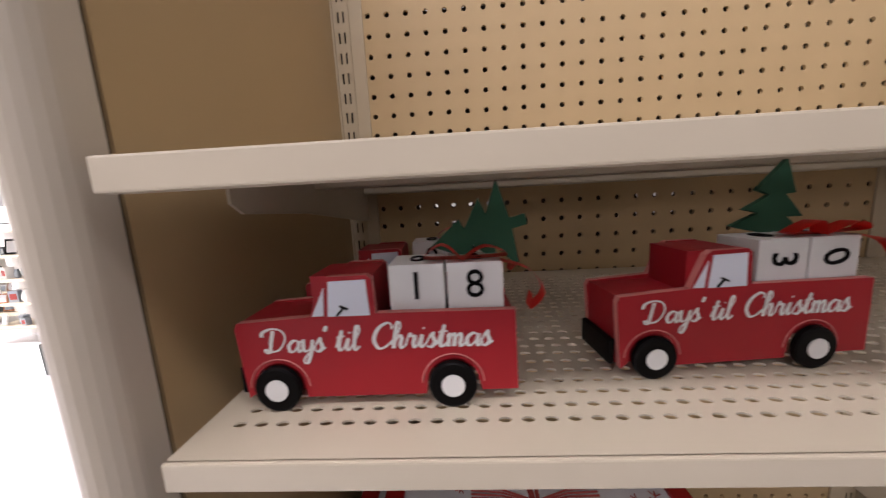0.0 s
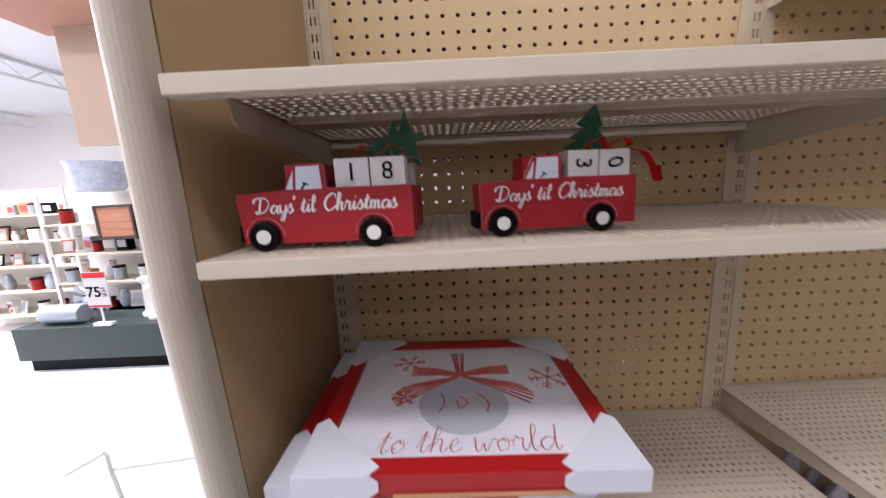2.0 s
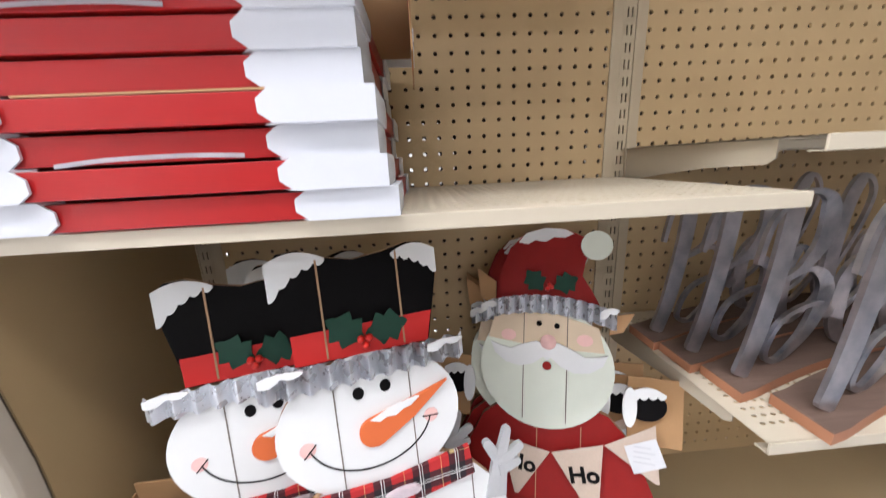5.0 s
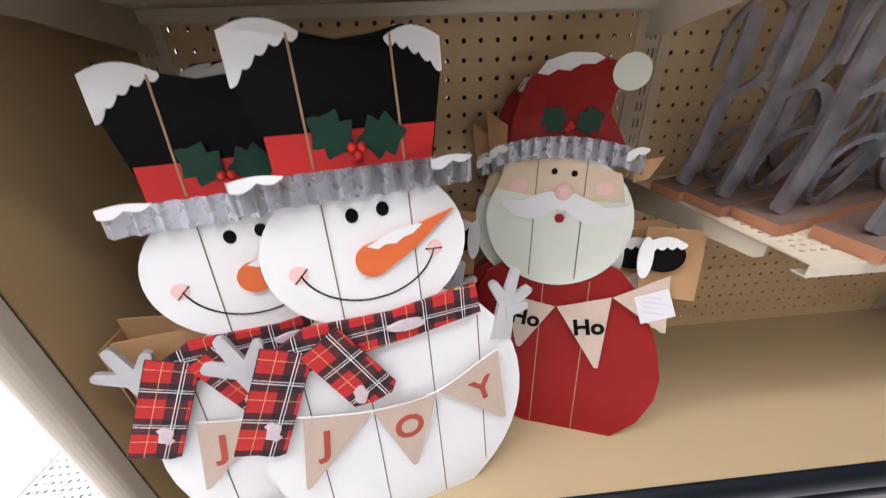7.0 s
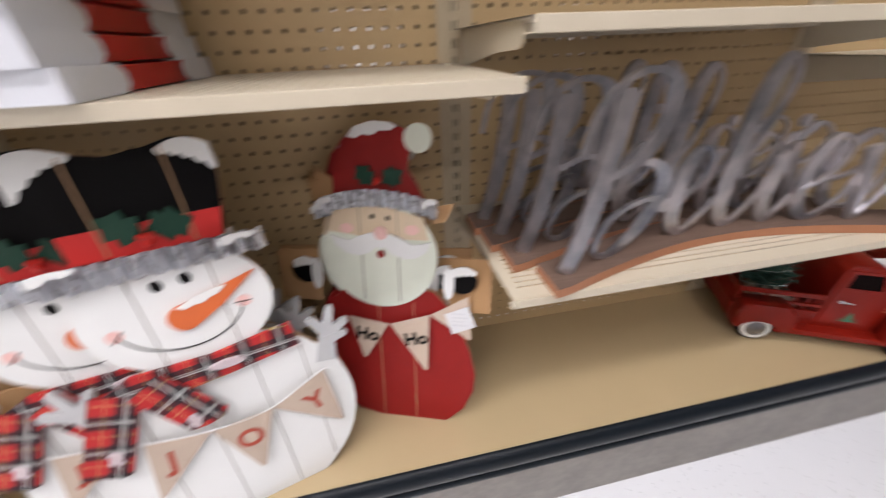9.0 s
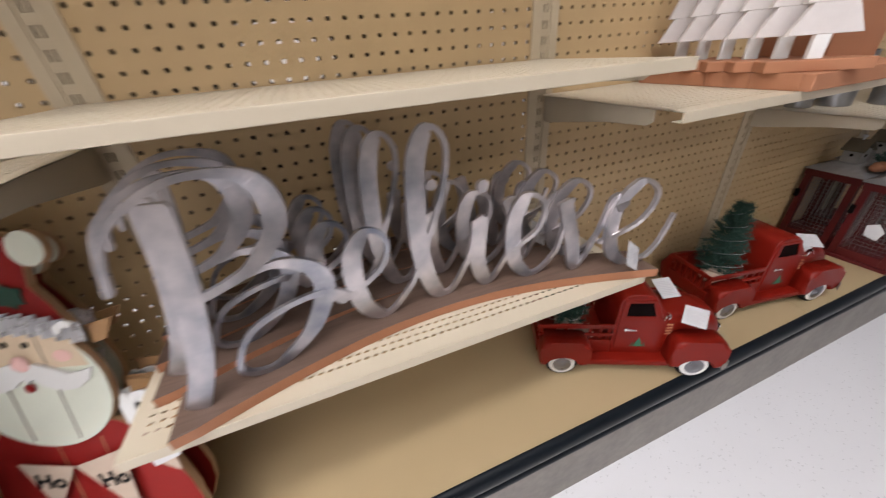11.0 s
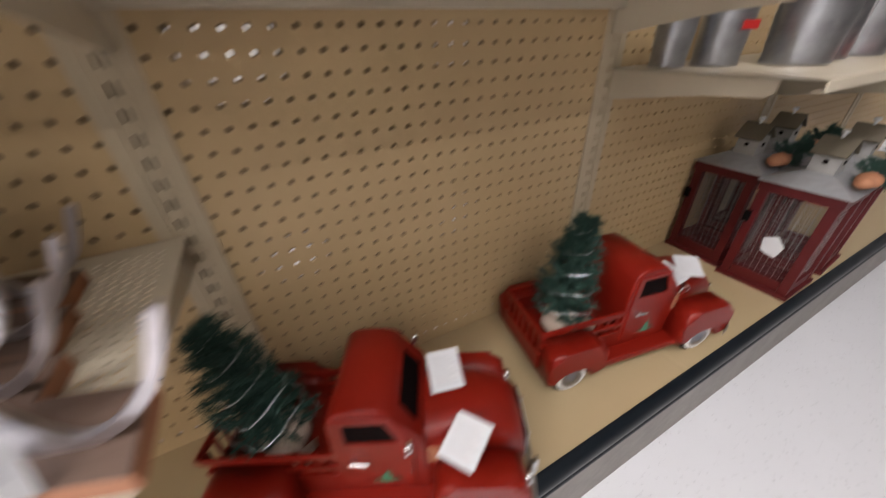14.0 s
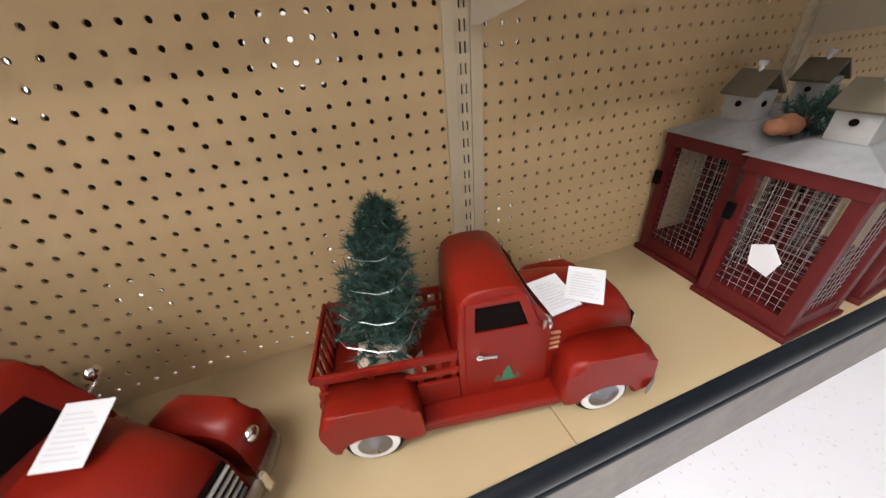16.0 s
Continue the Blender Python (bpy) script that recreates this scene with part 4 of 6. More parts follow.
    twig_hand(pose(-0.058, 0.004, 0.366, 0, -24, 0), t, "whitewashed tin twig hand")
    part("easel", box(bmesh.new(), 0.11, 0.19, th, th + 0.006, 0.02, 0.50), CARD_B, t, "brown back stay")
    return t


first = snowman(pose(0.275, -0.421, 0.337, -9, 0, 15) @ Matrix.Scale(0.955, 4), "white plank snowman with black hat, tartan scarf and joy bunting")
for sx, sy, sl in ((0.117, -0.402, "white plank snowman half hidden behind another"), (0.213, -0.347, "plank snowman at the back of the row"), (0.166, -0.310, "plank snowman at the back of the row")):
    tagged(copy_thing(first, pose(sx, sy, 0.337, -9, 0, 15) @ Matrix.Scale(0.955, 4)), sl)


def card_sleeve(m, w, h, label):
    t = thing("cardboard_sleeve", m, label, "cardboard", "cardboard sleeves")
    part("front_flap", slab(bmesh.new(), [(0, 0), (w, 0.004), (w, h), (w * 0.1, h * 0.96)], 0, 0.003, 0), CARD_B, t)
    part("side_flap", box(bmesh.new(), -0.003, 0.0, 0.0, 0.05, 0.0, h * 0.9), CARD_B, t)
    part("back_flap", slab(bmesh.new(), [(0, 0), (w * 0.9, 0), (w * 0.94, h * 0.9), (0, h)], 0.05, 0.053, 0), CARD_B, t)
    return t


card_sleeve(pose(0.115, -0.430, 0.3385, -9, 14, 15), 0.115, 0.066, "folded brown cardboard sleeve at the snowmen's feet")
card_sleeve(pose(0.004, -0.338, 0.545, 0, 0, 8), 0.16, 0.17, "brown cardboard packing behind the snowmen")
card_sleeve(pose(0.03, -0.24, 0.58, 0, 0, 4), 0.14, 0.17, "brown cardboard packing behind the snowmen")


flap = thing("card_sheet", pose(0.412, -0.36, 1.3362), "brown cardboard sheet folded down between the stacked pictures", "cardboard")
part("flat", box(bmesh.new(), 0.0, 0.060, 0.0, 0.20, 0.0, 0.0016), CARD_B, flap)
part("folded_edge", box(bmesh.new(), 0.0604, 0.0625, 0.002, 0.19, -0.045, 0.0014, m=None), CARD_B, flap)


# ---- wooden santas ----
def santa(m, label):
    t = thing("wooden_santa", m, label, "decoration", "plank santas")
    th = 0.014
    body = [(-0.182, 0.0), (0.0, 0.0), (0.045, 0.045), (0.070, 0.105), (0.073, 0.155), (0.058, 0.220), (0.032, 0.285), (0.012, 0.330), (-0.03, 0.375), (-0.10, 0.40), (-0.22, 0.40), (-0.285, 0.345), (-0.325, 0.26), (-0.335, 0.16), (-0.30, 0.07), (-0.24, 0.015)]
    part("body_board", slab(bmesh.new(), [(v.x, v.y) for v in [Vector(p) for p in body]], 0, th, 1), [SANTA_RED, CUTEDGE], t, "barn red plank body")
    part("face_board", slab(bmesh.new(), ring(-0.156, 0.463, 0.136, 0.130, n=44), -0.004, th - 0.004, 1), [CREAM, CUTEDGE], t, "cream plank beard and face")
    part("face_paint", slab(bmesh.new(), [(-0.275, 0.520), (-0.156, 0.505), (-0.040, 0.505), (-0.052, 0.556), (-0.156, 0.585), (-0.262, 0.572)], -0.0049, -0.0041), SKIN, t, "beige painted face")
    hat = [(-0.262, 0.585), (-0.040, 0.580), (-0.066, 0.630), (-0.085, 0.660), (-0.080, 0.690), (-0.070, 0.715), (-0.085, 0.742), (-0.120, 0.757), (-0.160, 0.760), (-0.200, 0.748), (-0.232, 0.715), (-0.250, 0.670)]
    part("hat", slab(bmesh.new(), hat, -0.003, th - 0.003, 1), [SANTA_RED, CUTEDGE], t, "barn red plank hat")
    part("hat_snow", slab(bmesh.new(), [(-0.215, 0.728), (-0.196, 0.724), (-0.180, 0.733), (-0.160, 0.730), (-0.142, 0.740), (-0.120, 0.739), (-0.104, 0.748), (-0.120, 0.7565), (-0.160, 0.7595), (-0.200, 0.7475)], -0.0042, -0.0031), WHITE, t, "white snow on the hat")
    part("pompom", slab(bmesh.new(), ring(-0.060, 0.724, 0.030, 0.030, n=28), -0.006, th - 0.006, 1), [CREAM, CUTEDGE], t, "cream round pompom")
    part("brim", corrugated(-0.288, -0.020, 0.560, 0.598, 12, -0.006, arc=0.024, amp=0.0065), BRIM_TIN, t, "corrugated galvanised brim", smooth=True)
    for xa in (-0.290, -0.052):
        part("brim_snow", slab(bmesh.new(), snow_cap(xa, xa + 0.034, 0.590, 0.012, 2, 0.006, 0.008), -0.0225, -0.0208), WHITE, t, "white snow on the brim")
    for gx in (-0.200, -0.112):
        part("board_groove", box(bmesh.new(), gx - 0.0010, gx + 0.0010, -0.0055, 0, 0.350, 0.580), GROOVE, t)
        part("board_groove", box(bmesh.new(), gx + 0.03, gx + 0.032, -0.0006, 0.002, 0.004, 0.345), CUTEDGE, t)
    for ex, ez in ((-0.169, 0.557), (-0.133, 0.554)):
        part("eye", slab(bmesh.new(), ring(ex, ez, 0.0055, 0.006, n=16), -0.006, -0.005), BLACK, t, "black painted eye")
    for cx in (-0.232, -0.078):
        part("cheek", slab(bmesh.new(), ring(cx, 0.528, 0.016, 0.012, n=16), -0.0056, -0.0050), PINK, t, "pink painted cheek")
    half = [(0.0, 0.512), (0.022, 0.520), (0.048, 0.512), (0.075, 0.500), (0.100, 0.505), (0.118, 0.512), (0.108, 0.488), (0.084, 0.470), (0.055, 0.464), (0.028, 0.472), (0.008, 0.488)]
    left = [(-0.152 - x, z) for x, z in half]
    right = [(-0.152 + x, z - 0.010 * x / 0.118) for x, z in half]
    part("moustache", slab(bmesh.new(), left[:1] + right[1:] + [(-0.152, 0.480)] + left[:0:-1], -0.010, -0.005), WHITE, t, "white wooden moustache")
    part("nose", lathe(bmesh.new(), [(0.0005, 0.006), (0.010, 0.005), (0.016, 0.0)], 20, pose(-0.150, -0.0105, 0.520, 90)), PINK, t, "pink round nose", smooth=True)
    part("mouth", slab(bmesh.new(), ring(-0.152, 0.470, 0.009, 0.009, n=14), -0.0116, -0.0101), SANTA_RED, t, "small red mouth")
    for hx, hz, tilt in ((-0.180, 0.648, 52), (-0.118, 0.645, -28)):
        leaf = [(0.054 * (s - 0.5), 0.021 * math.sin(math.pi * s) * (1 + 0.28 * math.cos(6 * math.pi * s))) for s in [k / 12 for k in range(13)]]
        leaf = leaf + [(x, -z) for x, z in leaf[-2:0:-1]]
        part("holly_leaf", slab(bmesh.new(), leaf, -0.0006, 0.0006), HOLLY, t, "dark green holly leaf", at=pose(hx, -0.0075, hz, 8, tilt, 0))
    for bx, bz in ((-0.154, 0.632), (-0.146, 0.636), (-0.150, 0.640)):
        part("berry", lathe(bmesh.new(), [(0.0005, -0.005), (0.004, -0.003), (0.005, 0), (0.004, 0.003), (0.0005, 0.005)], 12, pose(bx, -0.012, bz)), RIBBON, t, "red berry", smooth=True)
    bunting(t, ((-0.244, 0.306, -0.142, 0.290, -0.208, 0.190), (-0.139, 0.290, -0.040, 0.322, -0.050, 0.166), (-0.038, 0.322, 0.052, 0.376, 0.058, 0.262)), ("Ho", "Ho", ""), BLACK, 0.046)
    for hx, hz, s in ((0.036, 0.412, 1), (-0.345, 0.420, -1)):
        hd = part("mitten", slab(bmesh.new(), ring(hx, hz, 0.036, 0.032, n=24), -0.009, 0.003, 1), [BLACK, CUTEDGE], t, "black painted mitten")
        part("cuff", slab(bmesh.new(), [(x, z) for x, z in ring(hx - s * 0.030, hz - 0.006, 0.013, 0.040, n=20)], -0.013, -0.0091), WHITE, hd, "white fluffy cuff")
        part("mitten_snow", slab(bmesh.new(), snow_cap(hx - 0.028, hx + 0.034, hz + 0.020, 0.010, 4, 0, 0.016), -0.0115, -0.0091), WHITE, hd, "white snow on the mitten")
        part("hand_card", box(bmesh.new(), min(hx - s * 0.03, hx + s * 0.068), max(hx - s * 0.03, hx + s * 0.068), 0.0035, 0.0065, hz - 0.085, hz + 0.05), CARD_B, t, "brown cardboard backing")
    tag = part("price_tag", slab(bmesh.new(), [(-0.003, 0.328), (0.052, 0.352), (0.072, 0.300), (0.016, 0.276)], -0.0155, -0.0149), PAPER, t, "white paper price tag")
    for k in range(4):
        part("print_line", box(bmesh.new(), 0.014, 0.014 + (0.03 if k % 2 else 0.038), -0.0159, -0.0156, 0.300 + 0.010 * k, 0.3025 + 0.010 * k), INK, tag)
    for tri in ([(-0.305, 0.668), (-0.262, 0.640), (-0.262, 0.590), (-0.296, 0.600)], [(-0.030, 0.578), (0.016, 0.588), (-0.004, 0.548), (-0.030, 0.540)]):
        part("card_corner", slab(bmesh.new(), tri, 0.008, 0.011), CARD_B, t, "brown cardboard corner behind the hat")
    part("easel", box(bmesh.new(), -0.20, -0.11, th, th + 0.006, 0.02, 0.5), CARD_B, t, "brown back stay")
    return t


fs = santa(pose(0.808, -0.304, 0.337, -14, 0, -19.2) @ Matrix.Scale(0.955, 4), "red plank santa with tin hat brim and burlap ho ho bunting")
tagged(copy_thing(fs, pose(0.787, -0.256, 0.337, -13, 0, -17) @ Matrix.Scale(0.955, 4)), "red plank santa tucked behind the front one")
tagged(copy_thing(fs, pose(0.802, -0.212, 0.337, -12, 0, -15) @ Matrix.Scale(0.955, 4)), "red plank santa at the back of the row")


# ---- script signs ----
LETTERS = {}
LETTERS["B"] = [[(0.085, 0.305), (0.075, 0.20), (0.050, 0.08), (0.020, 0.004)],
          [(0.012, 0.215), (0.035, 0.285), (0.105, 0.325), (0.180, 0.310), (0.195, 0.245), (0.150, 0.190), (0.085, 0.170)],
          [(0.085, 0.172), (0.180, 0.180), (0.232, 0.130), (0.200, 0.050), (0.130, 0.006), (0.085, 0.030), (0.120, 0.090), (0.215, 0.105), (0.262, 0.072)]]
LETTERS["e"] = [[(0.262, 0.072), (0.330, 0.110), (0.345, 0.160), (0.315, 0.185), (0.282, 0.140), (0.285, 0.050), (0.325, 0.006), (0.375, 0.045), (0.395, 0.075)]]
LETTERS["l"] = [[(0.395, 0.075), (0.450, 0.205), (0.468, 0.295), (0.440, 0.330), (0.412, 0.270), (0.405, 0.120), (0.425, 0.025), (0.460, 0.010), (0.500, 0.070)]]
LETTERS["i"] = [[(0.500, 0.070), (0.525, 0.155), (0.520, 0.060), (0.545, 0.008), (0.585, 0.065)]]
LETTERS["E"] = [[(0.585, 0.065), (0.645, 0.110), (0.655, 0.165), (0.620, 0.185), (0.595, 0.130), (0.600, 0.045), (0.640, 0.006), (0.685, 0.050), (0.700, 0.120)]]
LETTERS["v"] = [[(0.695, 0.165), (0.715, 0.090), (0.735, 0.008), (0.770, 0.085), (0.790, 0.160), (0.815, 0.135)]]
LETTERS["f"] = [[(0.775, 0.060), (0.850, 0.100), (0.875, 0.160), (0.840, 0.188), (0.800, 0.130), (0.805, 0.040), (0.850, 0.004), (0.905, 0.040), (0.935, 0.105)]]


def bow(u):
    """How far the arched base is set back at u along it."""
    return 0.092 * math.sin(math.pi * min(max(u / 0.885, 0), 1))


def script_sign(m, label, tag=False):
    t = thing("script_sign", m, label, "sign", "metal script signs")
    n = 28
    us = [-0.012 + 0.897 * k / n for k in range(n + 1)]
    bm = bmesh.new()
    rows = []
    for u in us:
        y = bow(u)
        rows.append([bm.verts.new((u, y + a, z)) for a, z in ((0, 0.001), (0, 0.021), (0.085, 0.021), (0.085, 0.001))])
    for a, b in zip(rows, rows[1:]):
        for k in range(4):
            f = bm.faces.new((a[k], a[(k + 1) % 4], b[(k + 1) % 4], b[k]))
            f.material_index = 0 if k == 1 else 1
    for r in (rows[0], rows[-1]):
        bm.faces.new(r).material_index = 1
    bmesh.ops.bevel(bm, geom=[e for e in bm.edges if abs(e.verts[0].co.z - 0.021) < 1e-6 and abs(e.verts[1].co.z - 0.021) < 1e-6 and len(e.link_faces) == 2 and e.link_faces[0].material_index != e.link_faces[1].material_index], offset=0.0015, segments=1, affect="EDGES")
    part("base", bm, [PLANK, PLANK_EDGE], t, "arched stained wood base with raw edges")
    for ch, strokes in LETTERS.items():
        bm = bmesh.new()
        for st in strokes:
            pts = spline(st, 9)
            rows = []
            for i, p in enumerate(pts):
                d = (pts[min(i + 1, len(pts) - 1)] - pts[max(i - 1, 0)]).normalized()
                heavy = max(0.0, -d.y)
                w = (0.0048 + 0.0120 * heavy ** 1.4) * (0.72 if i in (0, len(pts) - 1) else 1)
                nrm = Vector((-d.y, d.x))
                y = bow(p.x) + 0.034
                quad = []
                for s, yy in ((-1, -0.004), (1, -0.004), (1, 0.004), (-1, 0.004)):
                    q = p + nrm * w * s
                    quad.append(bm.verts.new((q.x, y + yy, 0.020 + 1.0 * q.y)))
                rows.append(quad)
            for a, b in zip(rows, rows[1:]):
                for k in range(4):
                    bm.faces.new((a[k], a[(k + 1) % 4], b[(k + 1) % 4], b[k]))
            bm.faces.new(rows[0]), bm.faces.new(rows[-1])
        if ch == "i":
            lathe(bm, [(0.012, -0.004), (0.012, 0.004)], 16, pose(0.532, bow(0.532) + 0.034, 0.238, 90))
        part("letter", bm, SILVER, t, "whitewashed metal script letter")
    if tag:
        tg = part("price_tag", slab(bmesh.new(), [(0, 0), (0.060, -0.030), (0.060, -0.080), (0, -0.050)], 0, 0.0006), PAPER, t, "white paper price tag", at=pose(0.790, 0.010, 0.110, -10, 10, 20))
        part("print_block", box(bmesh.new(), 0.036, 0.054, -0.0005, -0.0002, -0.060, -0.034), INK, tg, "grey barcode block")
        for q in range(4):
            part("print_line", box(bmesh.new(), 0.006, 0.030, -0.0005, -0.0002, -0.024 - 0.006 * q, -0.0215 - 0.006 * q), INK, tg)
    return t


bel = script_sign(pose(0.998, -0.416, 0.796) @ Matrix.Scale(0.952, 4), "whitewashed metal script sign reading Believe on wood base", True)
for k, (sx, sy) in enumerate(((0.956, -0.330), (0.938, -0.252), (0.926, -0.174))):
    tagged(copy_thing(bel, pose(sx, sy, 0.796, 0, 0, 0.5 * k) @ Matrix.Scale(0.955, 4)), "metal script sign reading Believe set behind the front one")


# ---- pickup trucks ----
def fender(cx, x0, x1, top, y0, y1):
    half, mid = (x1 - x0) / 2, (x0 + x1) / 2
    out = []
    for a in range(180, -1, -9):
        c, q = math.cos(radians(a)), math.sin(radians(a))
        out.append((mid + half * math.copysign(abs(c) ** 0.42, c), 0.060 + (top - 0.060) * q ** 0.42))
    out = [(x0 + 0.006, 0.046)] + out + [(x1 - 0.002, 0.046)]
    out += ring(cx, 0.046, 0.050, 0.036, 0, 180, 12)
    bm = bmesh.new()
    a, b = [bm.verts.new((x, y0, z)) for x, z in out], [bm.verts.new((x, y1, z)) for x, z in out]
    f1 = bm.faces.new(a)
    f2 = bm.faces.new(b[::-1])
    for i in range(len(out)):
        j = (i + 1) % len(out)
        bm.faces.new((a[i], b[i], b[j], a[j]))
    rim = [e for e in f1.edges if max(v.co.z for v in e.verts) > 0.085 or abs((e.verts[0].co.x + e.verts[1].co.x) / 2 - cx) > 0.055]
    bmesh.ops.bevel(bm, geom=rim, offset=0.013, segments=4, profile=0.5, affect="EDGES")
    for f in bm.faces:
        f.smooth = len(f.verts) < 8
    return bm


def needle_tree(h, r, count, seed):
    """A bottle-brush tree of many twigs with needles round each."""
    rng = random.Random(seed)
    verts, faces = [], []
    twigs = max(24, count // 70)
    for b in range(twigs):
        z = h * (0.10 + 0.84 * ((b + rng.random()) / twigs) ** 1.1)
        a = b * 2.39996 + rng.uniform(-0.4, 0.4)
        s = (1 - (z / h) ** 2.0 * 0.86) * min(1.0, 0.72 + 1.6 * z / h)
        reach_out = r * s * rng.uniform(0.72, 1.18)
        tip = Vector((math.cos(a), math.sin(a), rng.uniform(0.15, 0.75))) * reach_out
        for _ in range(70):
            k = rng.random() ** 0.7
            c = Vector((0, 0, z)) + tip * k
            d = (tip.normalized() * rng.uniform(0.2, 1.1) + Vector((rng.uniform(-1, 1), rng.uniform(-1, 1), rng.uniform(-0.8, 1)))).normalized()
            side = d.cross(Vector((rng.uniform(-1, 1), rng.uniform(-1, 1), rng.uniform(-1, 1)))).normalized()
            ln, w = rng.uniform(0.010, 0.023), rng.uniform(0.0007, 0.0014)
            q = len(verts)
            verts += [tuple(c - side * w), tuple(c + side * w), tuple(c + d * ln)]
            faces.append((q, q + 1, q + 2))
    me = bpy.data.meshes.new("needles")
    me.from_pydata(verts, [], faces)
    me.materials.append(PINE)
    return me


def quad_bar(bm, pts, y0, y1):
    a, b = [bm.verts.new((x, y0, z)) for x, z in pts], [bm.verts.new((x, y1, z)) for x, z in pts]
    bm.faces.new(a), bm.faces.new(b[::-1])
    for i in range(len(pts)):
        j = (i + 1) % len(pts)
        bm.faces.new((a[i], b[i], b[j], a[j]))


def pickup(m, label, lean, stem, tags):
    t = thing("metal_pickup_truck", m, label, "decoration", "red metal pickup trucks")
    W, B = 0.262, 0.373
    for cx, x0, x1, top, nm in ((0.0, -0.068, 0.078, 0.143, "rear_fender"), (B, 0.296, 0.446, 0.150, "front_fender")):
        part(nm, fender(cx, x0, x1, top, 0.004, 0.060), RED_METAL, t, "rounded red metal fender")
        part(nm, fender(cx, x0, x1, top, W - 0.004, W - 0.060), RED_METAL, t, "rounded red metal fender")
    for cx in (0.0, B):
        for y0, s in ((0.014, 1), (W - 0.014, -1)):
            w = part("wheel", lathe(bmesh.new(), [(0.028, 0.0), (0.0430, 0.0015), (0.0470, 0.006), (0.0470, 0.024), (0.030, 0.028)], 32, pose(cx, y0, 0.0472, -90 * s)), TYRE, t, "black rubber tyre", smooth=True)
            part("white_wall", lathe(bmesh.new(), [(0.0270, -0.0026), (0.0370, -0.0018), (0.0385, 0.0012)], 32, pose(cx, y0, 0.0472, -90 * s)), WHITE, w, "white tyre wall", smooth=True)
            part("hubcap", lathe(bmesh.new(), [(0.0005, -0.0090), (0.009, -0.0082), (0.013, -0.0052), (0.022, -0.0046), (0.0262, -0.0032), (0.0275, 0.0005)], 26, pose(cx, y0, 0.0472, -90 * s)), HUB_GREY, w, "grey metal hubcap", smooth=True)
    part("running_board", box(bmesh.new(), 0.045, 0.325, 0.016, W - 0.016, 0.042, 0.062, bevel=0.005), RED_METAL, t)
    cab = [(0.143, 0.055), (0.143, 0.190), (0.145, 0.245), (0.151, 0.265), (0.164, 0.276), (0.190, 0.280), (0.218, 0.279), (0.234, 0.273), (0.246, 0.260), (0.275, 0.207), (0.284, 0.196), (0.284, 0.055)]
    bm = bmesh.new()
    quad_bar(bm, cab, 0.0495, W - 0.0495)
    bmesh.ops.bevel(bm, geom=[e for e in bm.edges if abs(e.verts[0].co.y - e.verts[1].co.y) < 1e-6 and max(v.co.z for v in e.verts) > 0.20], offset=0.0055, segments=3, profile=0.5, affect="EDGES")
    for f in bm.faces:
        f.smooth = len(f.verts) < 9
    part("cab", bm, RED_METAL, t, "aged red metal cab with rounded roof")
    outer = [(0.152, 0.078), (0.266, 0.078), (0.268, 0.202), (0.241, 0.264), (0.155, 0.264), (0.152, 0.200)]
    inner = [(0.168, 0.207), (0.208, 0.206), (0.248, 0.206), (0.231, 0.255), (0.169, 0.255), (0.168, 0.230)]
    for y, s in ((0.0495, 1), (W - 0.0495, -1)):
        bm = bmesh.new()
        loops = [[bm.verts.new((x, yy, z)) for x, z in lp] for yy, lp in ((y, outer), (y - 0.0035 * s, [(0.209 + 0.97 * (x - 0.209), 0.170 + 0.985 * (z - 0.170)) for x, z in outer]), (y - 0.0035 * s, inner), (y - 0.0004 * s, inner))]
        for p, q in zip(loops, loops[1:]):
            for i in range(6):
                j = (i + 1) % 6
                bm.faces.new((p[i], p[j], q[j], q[i]))
        door = part("door", bm, RED_METAL, t, "red metal door with dark window opening")
        # solid panel on the closed cab; its black stands for the shaded inside
        part("window_opening", slab(bmesh.new(), inner, y - 0.0008 * s, y + 0.002 * s), DARK, door, "near-black panel painted as the shaded window opening")
        bm = bmesh.new()
        tube(bm, [(0.170, y - 0.010 * s, 0.163), (0.198, y - 0.011 * s, 0.161)], 0.0027, 8)
        lathe(bm, [(0.0055, 0), (0.0055, 0.008)], 12, pose(0.173, y - 0.003 * s, 0.163, 90 * s))
        part("door_handle", bm, CHROME, door, "chrome door handle", smooth=True)
        bm = bmesh.new()
        tube(bm, [(0.260, y, 0.205), (0.262, y - 0.018 * s, 0.210), (0.262, y - 0.021 * s, 0.226)], 0.0026, 8)
        lathe(bm, [(0.0105, 0), (0.0105, 0.003), (0.008, 0.006), (0.001, 0.007)], 16, pose(0.263, y - 0.022 * s, 0.226, 0, 90, 0))
        part("wing_mirror", bm, CHROME, t, "chrome wing mirror", smooth=True)
        yy = y - 0.0042 * s
        for tx, hh, tw in ((0.219, 0.036, 0.014), (0.203, 0.018, 0.008), (0.235, 0.018, 0.008)):
            part("tree_decal", slab(bmesh.new(), [(tx - tw, 0.092), (tx + tw, 0.092), (tx + tw * 0.45, 0.092 + hh * 0.4), (tx + tw * 0.65, 0.092 + hh * 0.4), (tx, 0.092 + hh), (tx - tw * 0.65, 0.092 + hh * 0.4), (tx - tw * 0.45, 0.092 + hh * 0.4)], min(yy, yy + 0.0006 * s), max(yy, yy + 0.0006 * s)), TREE_GREEN if hh > 0.03 else DULL_GREEN, door, "green tree decal")
        bm = bmesh.new()
        for k in range(4):
            ya, yb = sorted((y + 0.003 * s, y + 0.0065 * s))
